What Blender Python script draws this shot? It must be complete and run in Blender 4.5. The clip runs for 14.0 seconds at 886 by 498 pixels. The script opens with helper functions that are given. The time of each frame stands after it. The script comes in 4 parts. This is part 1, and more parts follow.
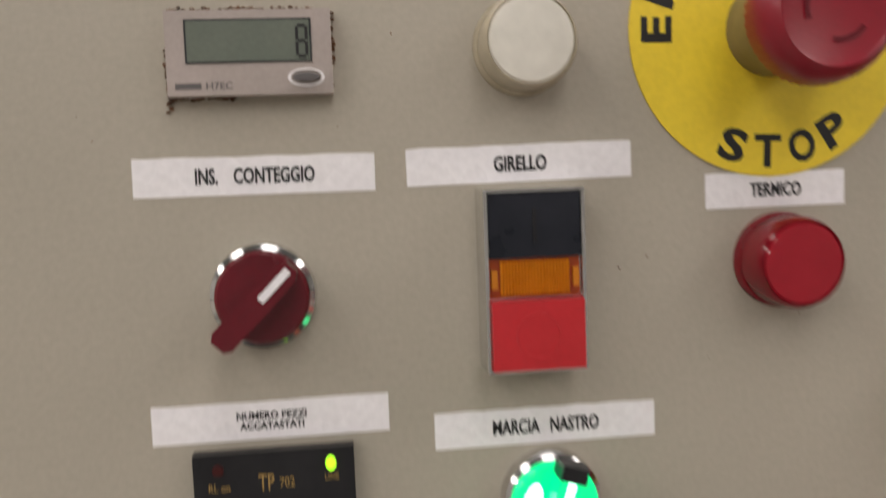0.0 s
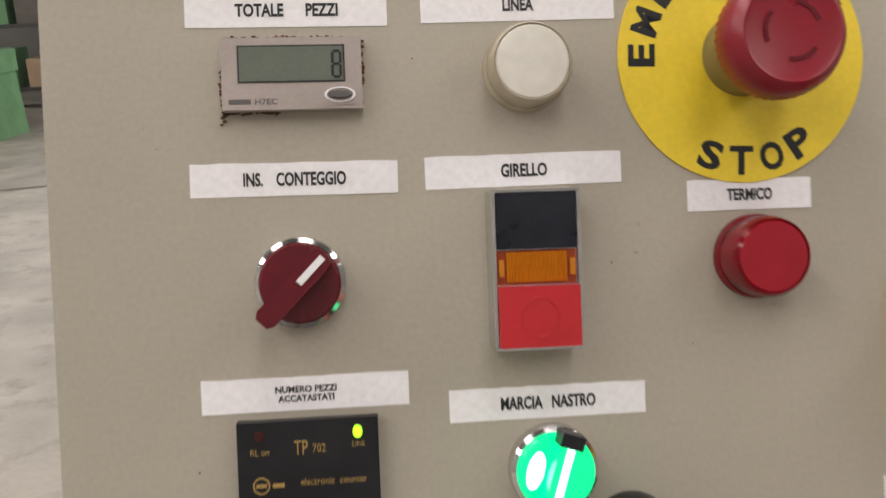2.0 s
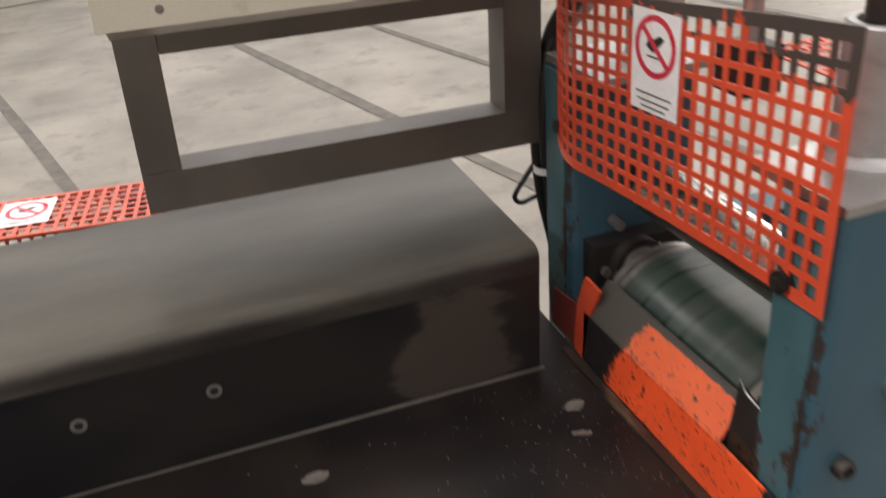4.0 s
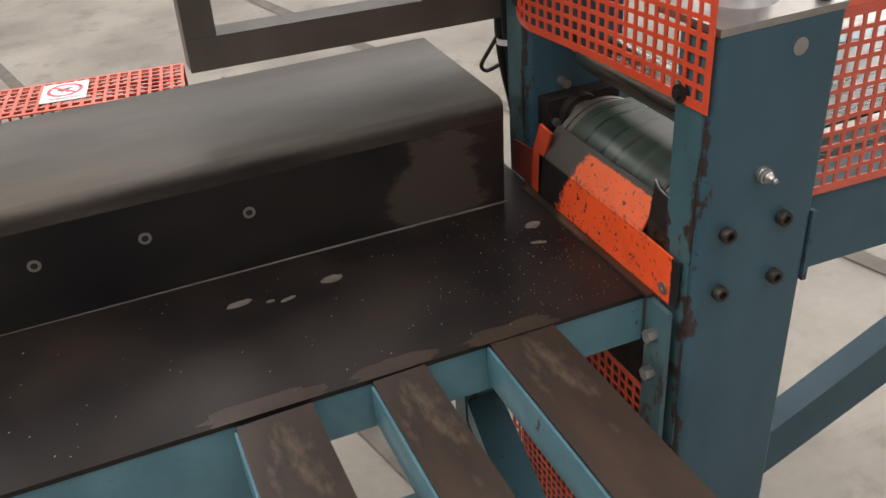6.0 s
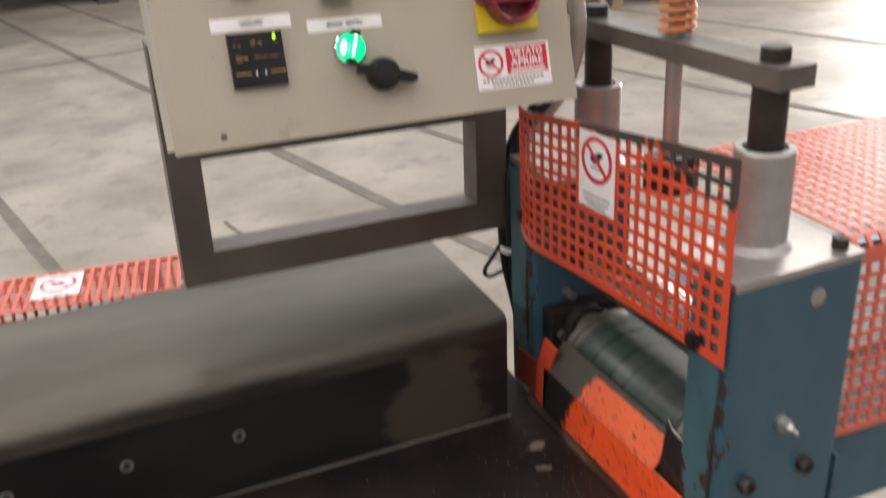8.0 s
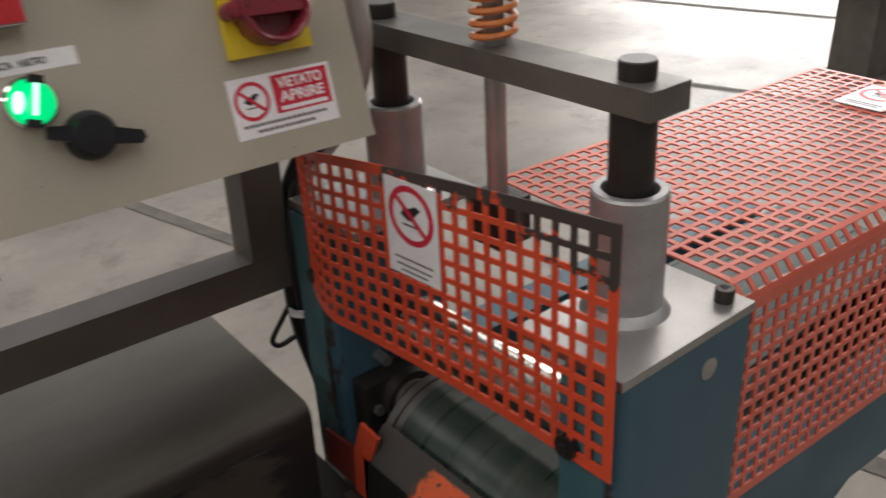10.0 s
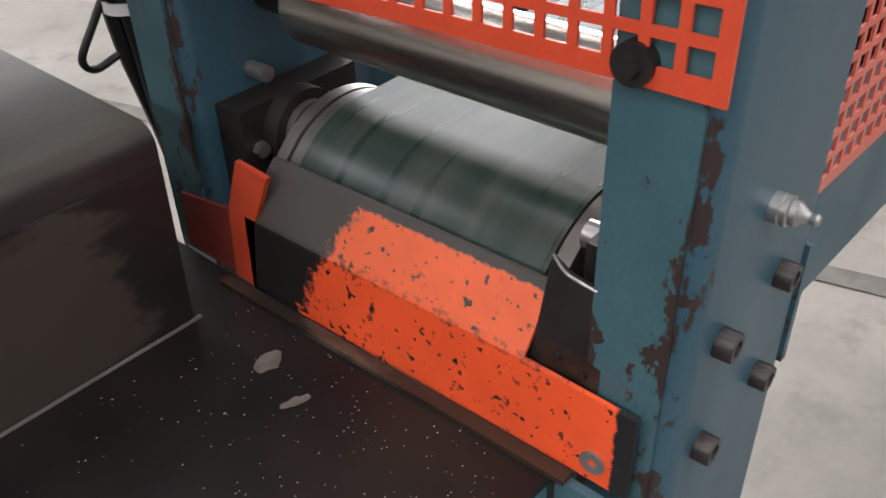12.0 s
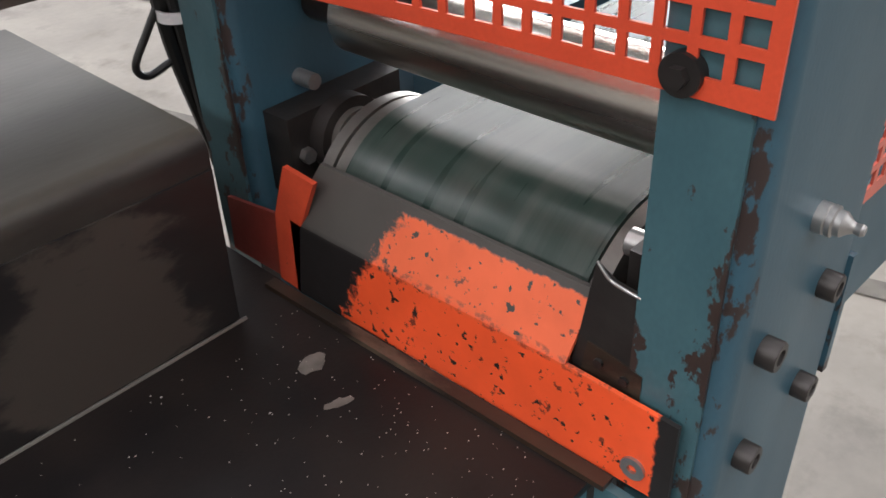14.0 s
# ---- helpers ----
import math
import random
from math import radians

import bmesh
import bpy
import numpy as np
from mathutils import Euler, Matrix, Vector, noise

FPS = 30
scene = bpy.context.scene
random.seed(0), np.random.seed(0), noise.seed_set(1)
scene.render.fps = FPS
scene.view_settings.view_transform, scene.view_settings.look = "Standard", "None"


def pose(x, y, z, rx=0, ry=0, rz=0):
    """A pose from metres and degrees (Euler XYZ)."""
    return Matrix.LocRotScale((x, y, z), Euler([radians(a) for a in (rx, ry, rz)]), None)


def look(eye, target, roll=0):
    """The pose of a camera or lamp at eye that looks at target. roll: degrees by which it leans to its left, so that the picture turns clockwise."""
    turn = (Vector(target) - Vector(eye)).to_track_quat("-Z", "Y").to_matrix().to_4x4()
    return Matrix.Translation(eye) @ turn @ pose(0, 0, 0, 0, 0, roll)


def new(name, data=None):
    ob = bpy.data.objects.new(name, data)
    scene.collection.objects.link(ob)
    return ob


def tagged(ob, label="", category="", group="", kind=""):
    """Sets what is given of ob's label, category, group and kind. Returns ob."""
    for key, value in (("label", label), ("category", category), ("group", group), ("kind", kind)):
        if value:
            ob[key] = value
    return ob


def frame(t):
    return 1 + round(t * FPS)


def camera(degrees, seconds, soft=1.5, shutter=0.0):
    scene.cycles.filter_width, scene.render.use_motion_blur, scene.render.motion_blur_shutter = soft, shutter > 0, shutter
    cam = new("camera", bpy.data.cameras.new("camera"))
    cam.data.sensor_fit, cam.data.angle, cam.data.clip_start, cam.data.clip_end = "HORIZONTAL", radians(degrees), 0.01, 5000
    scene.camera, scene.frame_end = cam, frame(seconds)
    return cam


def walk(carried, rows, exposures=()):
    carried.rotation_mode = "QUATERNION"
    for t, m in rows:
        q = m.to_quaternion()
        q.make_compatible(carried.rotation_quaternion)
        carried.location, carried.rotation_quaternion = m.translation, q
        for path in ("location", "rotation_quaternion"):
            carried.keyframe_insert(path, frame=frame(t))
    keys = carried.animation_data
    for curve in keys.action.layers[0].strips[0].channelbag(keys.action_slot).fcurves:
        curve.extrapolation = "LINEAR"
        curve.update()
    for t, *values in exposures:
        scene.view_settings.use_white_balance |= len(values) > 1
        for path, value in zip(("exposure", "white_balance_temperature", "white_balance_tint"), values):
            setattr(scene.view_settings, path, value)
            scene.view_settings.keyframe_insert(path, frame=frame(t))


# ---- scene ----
cam = camera(53.2, 14.0, shutter=0.5)
PATH = [
    (0, (-0.3041, 0.0272, 1.5348), (-0.0849, 1.8809, 0.8165), -2.09),
    (0.5, (-0.3056, 0.0648, 1.5549), (-0.1059, 1.9077, 0.8039), -1.14),
    (1, (-0.3044, 0.0631, 1.5557), (-0.1389, 1.9193, 0.8297), -1.39),
    (1.5, (-0.3062, 0.0339, 1.5379), (-0.1255, 1.9233, 0.9077), -1.64),
    (2, (-0.3087, -0.0169, 1.5271), (-0.1194, 1.8857, 0.9405), -2.34),
    (2.5, (-0.3198, -0.07, 1.5227), (-0.0481, 1.8223, 0.9351), -2.84),
    (3, (-0.3453, -0.1376, 1.4963), (0.076, 1.7182, 0.881), -3.34),
    (3.5, (-0.381, -0.2511, 1.4576), (0.1635, 1.527, 0.7216), -4.29),
    (4, (-0.3979, -0.384, 1.4261), (0.1637, 1.2865, 0.4807), -4.75),
    (6.5, (-0.5339, -0.6155, 1.4419), (0.0917, 0.9566, 0.3756), -4.38),
    (7, (-0.5283, -0.6136, 1.4431), (0.1063, 0.9692, 0.398), -4.29),
    (7.5, (-0.5091, -0.6002, 1.4774), (0.1456, 1.0267, 0.5158), -3.8),
    (8, (-0.4835, -0.5277, 1.5221), (0.2033, 1.1605, 0.6985), -3.37),
    (8.2, (-0.4754, -0.4933, 1.5316), (0.2271, 1.2161, 0.7672), -3.51),
    (10.3, (-0.3139, -0.2922, 1.4993), (0.8017, 1.0816, 0.5676), -3.45),
    (10.5, (-0.2697, -0.3124, 1.4557), (0.8132, 1.072, 0.5014), -4.72),
    (11, (-0.2404, -0.2681, 1.3553), (0.8702, 0.9891, 0.2661), -4.99),
    (11.5, (-0.2732, -0.1735, 1.2841), (0.914, 0.9502, 0.1318), -3.3),
    (12, (-0.3036, -0.1122, 1.2382), (0.9295, 0.9552, 0.0806), -1.91),
    (12.5, (-0.312, -0.1061, 1.2371), (0.9281, 0.9632, 0.0887), -1.84),
    (13, (-0.3121, -0.1103, 1.2417), (0.917, 0.9783, 0.0997), -2.27),
    (13.5, (-0.3131, -0.1109, 1.2381), (0.9096, 0.9884, 0.0994), -2.35),
    (14, (-0.3138, -0.1118, 1.2423), (0.8805, 1.0157, 0.101), -2.59),
]
walk(cam, [(t, look(eye, target, roll)) for t, eye, target, roll in PATH], exposures=[(0.0, 0.18, 6500, 10), (1.5, 0.24, 6500, 10), (2.0, 0.36, 6500, 10), (2.5, 0.34, 6500, 10), (3.0, 0.25, 6500, 10), (3.5, 0.12, 6500, 10), (4.0, 0.5, 6500, 10), (6.5, 0.37, 6500, 10), (7.5, 0.52, 6500, 10), (8.2, 0.45, 6500, 10), (10.3, -0.4, 6300, 10), (10.5, -0.3, 6250, 10), (11.0, 0.25, 6050, 10), (11.5, 0.52, 6000, 10), (12.0, 0.7, 6000, 10), (14.0, 0.7, 6000, 10)])

# ---- light ----
world = bpy.data.worlds.new("sky")
scene.world = world
world.use_nodes = True
wn = world.node_tree
sky = wn.nodes.new("ShaderNodeTexSky")
sky.sky_type, sky.sun_disc = "NISHITA", False
sky.sun_elevation, sky.sun_rotation = radians(38), radians(60)
wn.links.new(sky.outputs[0], wn.nodes["Background"].inputs[0])
wn.nodes["Background"].inputs[1].default_value = 0.12


def area_lamp(name, at, target, w, h, watts, colour=(1.0, 0.92, 0.85)):
    d = bpy.data.lights.new(name, "AREA")
    d.shape, d.size, d.size_y, d.energy, d.color = "RECTANGLE", w, h, watts, colour
    ob = new(name, d)
    ob.matrix_world = look(at, target)
    return ob


# skylight strips in the roof, the open gate, and an unseen high window band added to brighten the far floor
for lx, watts in ((-10.0, 850), (-4.0, 430), (0.5, 330), (7.0, 560)):
    area_lamp("skylight_lamp", (lx, 1.0, 6.9), (lx, 1.0, 0.0), 1.8, 17.0, watts)
area_lamp("gate_lamp", (13.8, 8.5, 2.4), (0.0, 5.0, 1.0), 7.0, 4.2, 1500, (1.0, 0.94, 0.89))
area_lamp("added_window_lamp", (0.0, 15.95, 5.0), (0.0, 2.0, 0.5), 24.0, 2.0, 330, (1.0, 0.92, 0.84))

# ---- materials ----
MATS = {}


def material(name, colour, colour2=None, rough=0.5, metal=0.0, scale=20.0, fine=300.0, mix=0.5, bump=0.05,
             wear=None, wear_amount=0.0, wear_scale=40.0, wear_rough=0.6, emit=None, emit_power=0.0, coat=0.0, stretch=(1, 1, 1), rough_var=0.12, gloss=0.5, edges=(), wear_soft=0.01):
    """A paint or bare surface: two colours mixed by a broad noise, a fine grain, and patches of wear."""
    if name in MATS:
        return MATS[name]
    m = bpy.data.materials.new(name)
    m.use_nodes = True
    n, l = m.node_tree.nodes, m.node_tree.links
    b = n["Principled BSDF"]
    co = n.new("ShaderNodeTexCoord")
    mp = n.new("ShaderNodeMapping")
    mp.inputs["Scale"].default_value = stretch
    l.new(co.outputs["Object"], mp.inputs["Vector"])
    broad = n.new("ShaderNodeTexNoise")
    broad.inputs["Scale"].default_value, broad.inputs["Detail"].default_value = scale, 5
    grain = n.new("ShaderNodeTexNoise")
    grain.inputs["Scale"].default_value, grain.inputs["Detail"].default_value = fine, 3
    for q in (broad, grain):
        l.new(mp.outputs[0], q.inputs["Vector"])
    ramp = n.new("ShaderNodeMapRange")
    ramp.inputs[1].default_value, ramp.inputs[2].default_value = 0.35, 0.65
    l.new(broad.outputs[0], ramp.inputs[0])
    c2 = colour2 or tuple(0.82 * c for c in colour)
    mx = n.new("ShaderNodeMix")
    mx.data_type = "RGBA"
    mx.inputs[6].default_value, mx.inputs[7].default_value = (*colour, 1), (*c2, 1)
    fac = n.new("ShaderNodeMath")
    fac.operation = "MULTIPLY"
    fac.inputs[1].default_value = mix * 2
    fac.use_clamp = True
    l.new(ramp.outputs[0], fac.inputs[0])
    l.new(fac.outputs[0], mx.inputs[0])
    mg = n.new("ShaderNodeMix")
    mg.data_type, mg.blend_type = "RGBA", "MULTIPLY"
    mg.inputs[0].default_value = 0.35
    l.new(mx.outputs[2], mg.inputs[6])
    gr = n.new("ShaderNodeMapRange")
    gr.inputs[3].default_value, gr.inputs[4].default_value = 0.7, 1.3
    l.new(grain.outputs[0], gr.inputs[0])
    l.new(gr.outputs[0], mg.inputs[7])
    out = mg.outputs[2]
    rv = n.new("ShaderNodeMapRange")
    rv.inputs[3].default_value, rv.inputs[4].default_value = max(0.02, rough - rough_var), min(1, rough + rough_var)
    l.new(broad.outputs[0], rv.inputs[0])
    rout = rv.outputs[0]
    if wear:
        wn1 = n.new("ShaderNodeTexNoise")
        wn1.inputs["Scale"].default_value, wn1.inputs["Detail"].default_value, wn1.inputs["Roughness"].default_value = wear_scale, 8, 0.65
        l.new(mp.outputs[0], wn1.inputs["Vector"])
        th = n.new("ShaderNodeMapRange")
        th.inputs[1].default_value, th.inputs[2].default_value = 1 - wear_amount - wear_soft, 1 - wear_amount + wear_soft
        level = wn1.outputs[0]
        if edges:
            sp = n.new("ShaderNodeSeparateXYZ")
            l.new(co.outputs["Object"], sp.inputs[0])
        # rubbed corners and other stretches of wear colour: (axis, from, to, how much)
        for axis, e0, e1, k in edges:
            er = n.new("ShaderNodeMapRange")
            er.inputs[1].default_value, er.inputs[2].default_value, er.inputs[4].default_value = e0, e1, k
            l.new(sp.outputs[axis], er.inputs[0])
            ad = n.new("ShaderNodeMath")
            l.new(level, ad.inputs[0])
            l.new(er.outputs[0], ad.inputs[1])
            level = ad.outputs[0]
        l.new(level, th.inputs[0])
        wx = n.new("ShaderNodeMix")
        wx.data_type = "RGBA"
        wx.inputs[7].default_value = (*wear, 1)
        l.new(th.outputs[0], wx.inputs[0])
        l.new(out, wx.inputs[6])
        out = wx.outputs[2]
    l.new(out, b.inputs["Base Color"])
    l.new(rout, b.inputs["Roughness"])
    b.inputs["Metallic"].default_value, b.inputs["Specular IOR Level"].default_value = metal, gloss
    b.inputs["Coat Weight"].default_value = coat
    if bump:
        bp = n.new("ShaderNodeBump")
        bp.inputs["Strength"].default_value, bp.inputs["Distance"].default_value = bump, 0.002
        l.new(grain.outputs[0], bp.inputs["Height"])
        l.new(bp.outputs[0], b.inputs["Normal"])
    if emit:
        b.inputs["Emission Color"].default_value = (*emit, 1)
        b.inputs["Emission Strength"].default_value = emit_power
    MATS[name] = m
    return m


PANEL = material("panel_enamel", (0.425, 0.387, 0.316), (0.378, 0.346, 0.281), 0.38, scale=9, fine=500, mix=0.35, bump=0.03, wear=(0.27, 0.24, 0.185), wear_amount=0.27, wear_scale=14, wear_soft=0.10)
PANEL_SIDE = material("panel_side_enamel", (0.46, 0.44, 0.38), (0.40, 0.38, 0.32), 0.4, scale=9, fine=500, bump=0.03)
STICKER = material("white_sticker", (0.88, 0.86, 0.87), (0.82, 0.80, 0.82), 0.28, scale=30, fine=400, bump=0.02)
INK = material("black_ink", (0.012, 0.012, 0.013), None, 0.4, bump=0)
GREY_INK = material("grey_ink", (0.12, 0.11, 0.11), None, 0.5, bump=0)
COUNTER = material("counter_plastic", (0.42, 0.36, 0.33), (0.37, 0.32, 0.29), 0.42, scale=40, fine=700, bump=0.03)
LCD = material("display_glass", (0.15, 0.17, 0.14), (0.12, 0.145, 0.12), 0.18, scale=30, fine=600, bump=0.0)
LCD_RIM = material("display_rim", (0.03, 0.032, 0.034), None, 0.3, bump=0)
DIRT = material("rust_dirt", (0.16, 0.07, 0.03), (0.05, 0.03, 0.02), 0.9, scale=300, fine=900, bump=0.6)
CHROME = material("chrome", (0.72, 0.72, 0.72), (0.62, 0.62, 0.62), 0.14, metal=1.0, scale=60, fine=500, bump=0.01, rough_var=0.06)
LAMP_WHITE = material("opal_lens", (0.74, 0.71, 0.63), (0.62, 0.60, 0.53), 0.22, scale=35, fine=200, bump=0.01)
LAMP_RIM = material("opal_rim", (0.44, 0.385, 0.28), (0.34, 0.295, 0.21), 0.16, scale=60, fine=300, bump=0.02)
BRASS = material("worn_brass", (0.24, 0.20, 0.12), (0.17, 0.14, 0.085), 0.35, metal=0.4, scale=60, fine=300, bump=0.02)
KNOB_RED = material("dark_red_plastic", (0.125, 0.006, 0.014), (0.10, 0.005, 0.011), 0.24, scale=60, fine=600, bump=0.02)
MUSH_RED = material("mushroom_red", (0.27, 0.010, 0.024), (0.22, 0.008, 0.018), 0.3, scale=50, fine=600, bump=0.03)
RED = material("push_red", (0.52, 0.02, 0.028), (0.46, 0.016, 0.022), 0.36, scale=50, fine=500, bump=0.03)
LENS_RED = material("red_lens", (0.34, 0.010, 0.022), (0.28, 0.008, 0.018), 0.15, scale=40, fine=300, bump=0.01)
LENS_RIM = material("red_lens_rim", (0.20, 0.006, 0.014), (0.14, 0.004, 0.01), 0.16, scale=60, fine=300, bump=0.01)
AMBER = material("amber_lens", (0.62, 0.22, 0.012), (0.52, 0.17, 0.01), 0.22, scale=60, fine=400, bump=0.02)
AMBER_RED = material("amber_surround", (0.38, 0.06, 0.012), None, 0.25, scale=60, fine=400, bump=0.02)
PUSH_BLACK = material("push_black", (0.012, 0.014, 0.02), (0.02, 0.022, 0.03), 0.3, scale=60, fine=500, bump=0.02, gloss=0.25)
BLACK = material("black_plastic", (0.014, 0.014, 0.016), (0.02, 0.02, 0.022), 0.36, scale=60, fine=500, bump=0.04, gloss=0.25)
YELLOW = material("yellow_enamel", (0.84, 0.63, 0.04), (0.78, 0.58, 0.035), 0.4, scale=25, fine=500, bump=0.02)
YELLOW_P = material("yellow_plastic", (0.76, 0.56, 0.03), (0.68, 0.50, 0.03), 0.35, scale=40, fine=500, bump=0.02)
MAROON = material("maroon_plastic", (0.21, 0.022, 0.035), (0.17, 0.018, 0.028), 0.3, scale=60, fine=500, bump=0.03)
GREEN_LIT = material("lit_green_lens", (0.0, 0.45, 0.16), (0.0, 0.4, 0.14), 0.2, scale=60, fine=300, bump=0, emit=(0.0, 0.75, 0.22), emit_power=1.1)
GREEN_HOT = material("lit_green_core", (0.6, 0.95, 0.8), None, 0.2, bump=0, emit=(0.55, 1.0, 0.75), emit_power=2.2)
LED_GREEN = material("led_green", (0.3, 0.8, 0.02), None, 0.3, bump=0, emit=(0.42, 1.0, 0.02), emit_power=1.4)
LED_RED = material("led_dark_red", (0.05, 0.004, 0.004), None, 0.3, bump=0)
GOLD_INK = material("gold_ink", (0.42, 0.27, 0.08), None, 0.5, bump=0)
SIGN_RED = material("sign_red", (0.62, 0.025, 0.06), (0.56, 0.02, 0.05), 0.3, bump=0.01)
POST = material("brown_grey_paint", (0.115, 0.10, 0.088), (0.09, 0.08, 0.07), 0.45, scale=14, fine=400, bump=0.04)
BLUE = material("machine_blue", (0.040, 0.098, 0.135), (0.032, 0.082, 0.115), 0.42, scale=10, fine=350, bump=0.05, wear=(0.03, 0.024, 0.022), wear_amount=0.28, wear_scale=26)
BLUE_LIGHT = material("light_machine_blue", (0.085, 0.20, 0.25), (0.065, 0.16, 0.205), 0.45, scale=18, fine=350, bump=0.06, wear=(0.035, 0.025, 0.022), wear_amount=0.33, wear_scale=30, edges=((2, 0.845, 0.86, 0.12),))
FLANGE = material("rubbed_flange_blue", (0.060, 0.130, 0.150), (0.045, 0.105, 0.125), 0.45, scale=18, fine=350, bump=0.06, wear=(0.04, 0.026, 0.022), wear_amount=0.37, wear_scale=45, stretch=(1, 1, 0.6), edges=((1, 0.024, 0.011, 0.12), (2, 1.04, 0.90, 0.055), (1, 0.046, 0.056, 0.08), (2, 1.03, 1.13, -0.10)))
SHELL = material("column_blue", (0.040, 0.098, 0.135), (0.032, 0.082, 0.115), 0.42, scale=10, fine=350, bump=0.05, wear=(0.035, 0.024, 0.022), wear_amount=0.29, wear_scale=40, stretch=(1, 1, 0.5), edges=((0, 0.014, 0.002, 0.2), (2, 1.0, 1.13, -0.1)))
BLUE_WORN = material("worn_machine_blue", (0.060, 0.130, 0.150), (0.045, 0.105, 0.125), 0.45, scale=18, fine=350, bump=0.06, wear=(0.045, 0.028, 0.022), wear_amount=0.40, wear_scale=34, stretch=(1, 1, 0.45))
ORANGE = material("guard_orange", (0.66, 0.085, 0.035), (0.58, 0.07, 0.03), 0.42, scale=18, fine=400, bump=0.05, wear=(0.10, 0.06, 0.045), wear_amount=0.30, wear_scale=45)
# pale pinkish orange: the tunnel's glare is put into the base colour
TUNNEL = material("guard_orange_glare", (0.62, 0.13, 0.085), (0.56, 0.105, 0.065), 0.33, scale=12, fine=400, bump=0.04)
STEEL = material("bare_steel", (0.46, 0.45, 0.44), (0.36, 0.35, 0.34), 0.36, metal=0.85, scale=16, fine=350, bump=0.05)
SLEEVE = material("zinc_sleeve", (0.40, 0.40, 0.40), (0.33, 0.33, 0.33), 0.42, metal=0.6, scale=25, fine=350, bump=0.06)
DARK_STEEL = material("dark_steel", (0.050, 0.044, 0.041), (0.028, 0.025, 0.024), 0.42, metal=0.5, scale=22, fine=350, bump=0.06)
BAR = material("drawbar_steel", (0.17, 0.16, 0.145), (0.13, 0.12, 0.11), 0.42, metal=0.5, scale=20, fine=350, bump=0.06)
ROLLER = material("polished_roller", (0.64, 0.60, 0.55), (0.52, 0.49, 0.45), 0.27, metal=1.0, scale=10, fine=200, bump=0.02, stretch=(1, 0.08, 1))
TABLE = material("blackened_table", (0.008, 0.007, 0.0075), (0.020, 0.015, 0.013), 0.33, scale=7, fine=260, bump=0.05, wear=(0.28, 0.26, 0.25), wear_amount=0.205, wear_scale=150, gloss=0.24)
RUST_TUBE = material("rusty_brown_steel", (0.044, 0.027, 0.017), (0.014, 0.010, 0.008), 0.40, metal=0.1, scale=16, fine=260, bump=0.07, wear=(0.105, 0.076, 0.052), wear_amount=0.38, wear_scale=14, wear_soft=0.06, stretch=(1, 0.4, 1))
BELT = material("dark_green_belt", (0.016, 0.032, 0.026), (0.028, 0.046, 0.038), 0.29, scale=18, fine=260, mix=0.5, bump=0.03, wear=(0.055, 0.066, 0.057), wear_amount=0.44, wear_scale=9, wear_soft=0.10, stretch=(0.15, 3, 0.15))
CABLE = material("black_cable", (0.012, 0.012, 0.012), None, 0.35, bump=0.02)
SPRING = material("spring_orange", (0.62, 0.20, 0.05), (0.5, 0.15, 0.04), 0.4, scale=60, fine=300, bump=0.03)
CONCRETE = material("worn_concrete", (0.30, 0.275, 0.236), (0.195, 0.178, 0.155), 0.47, scale=1.7, fine=38, mix=0.5, bump=0.12, wear=(0.15, 0.135, 0.115), wear_amount=0.38, wear_scale=5.0, wear_soft=0.09)
JOINT = material("floor_joint", (0.11, 0.10, 0.09), (0.16, 0.15, 0.13), 0.85, scale=12, fine=80, bump=0.3)
WALL = material("hall_wall", (0.28, 0.27, 0.25), (0.23, 0.22, 0.21), 0.8, scale=1.5, fine=30, bump=0.05)
ROOF = material("hall_roof", (0.13, 0.125, 0.12), (0.10, 0.097, 0.093), 0.7, scale=1.2, fine=25, bump=0.05)
WOOD = material("pallet_wood", (0.36, 0.27, 0.17), (0.27, 0.20, 0.13), 0.75, scale=8, fine=90, bump=0.2, stretch=(0.3, 3, 3))
CARD = material("cardboard", (0.36, 0.26, 0.17), (0.31, 0.22, 0.14), 0.8, scale=4, fine=60, bump=0.05)
PALE_BOX = material("pale_carton", (0.62, 0.60, 0.54), (0.55, 0.53, 0.47), 0.7, scale=4, fine=60, bump=0.05)
GREEN_M = material("machine_green", (0.12, 0.24, 0.12), (0.09, 0.19, 0.095), 0.45, scale=5, fine=90, bump=0.05)
DARK_M = material("dark_machine", (0.035, 0.034, 0.034), (0.06, 0.055, 0.05), 0.5, scale=5, fine=80, bump=0.1)


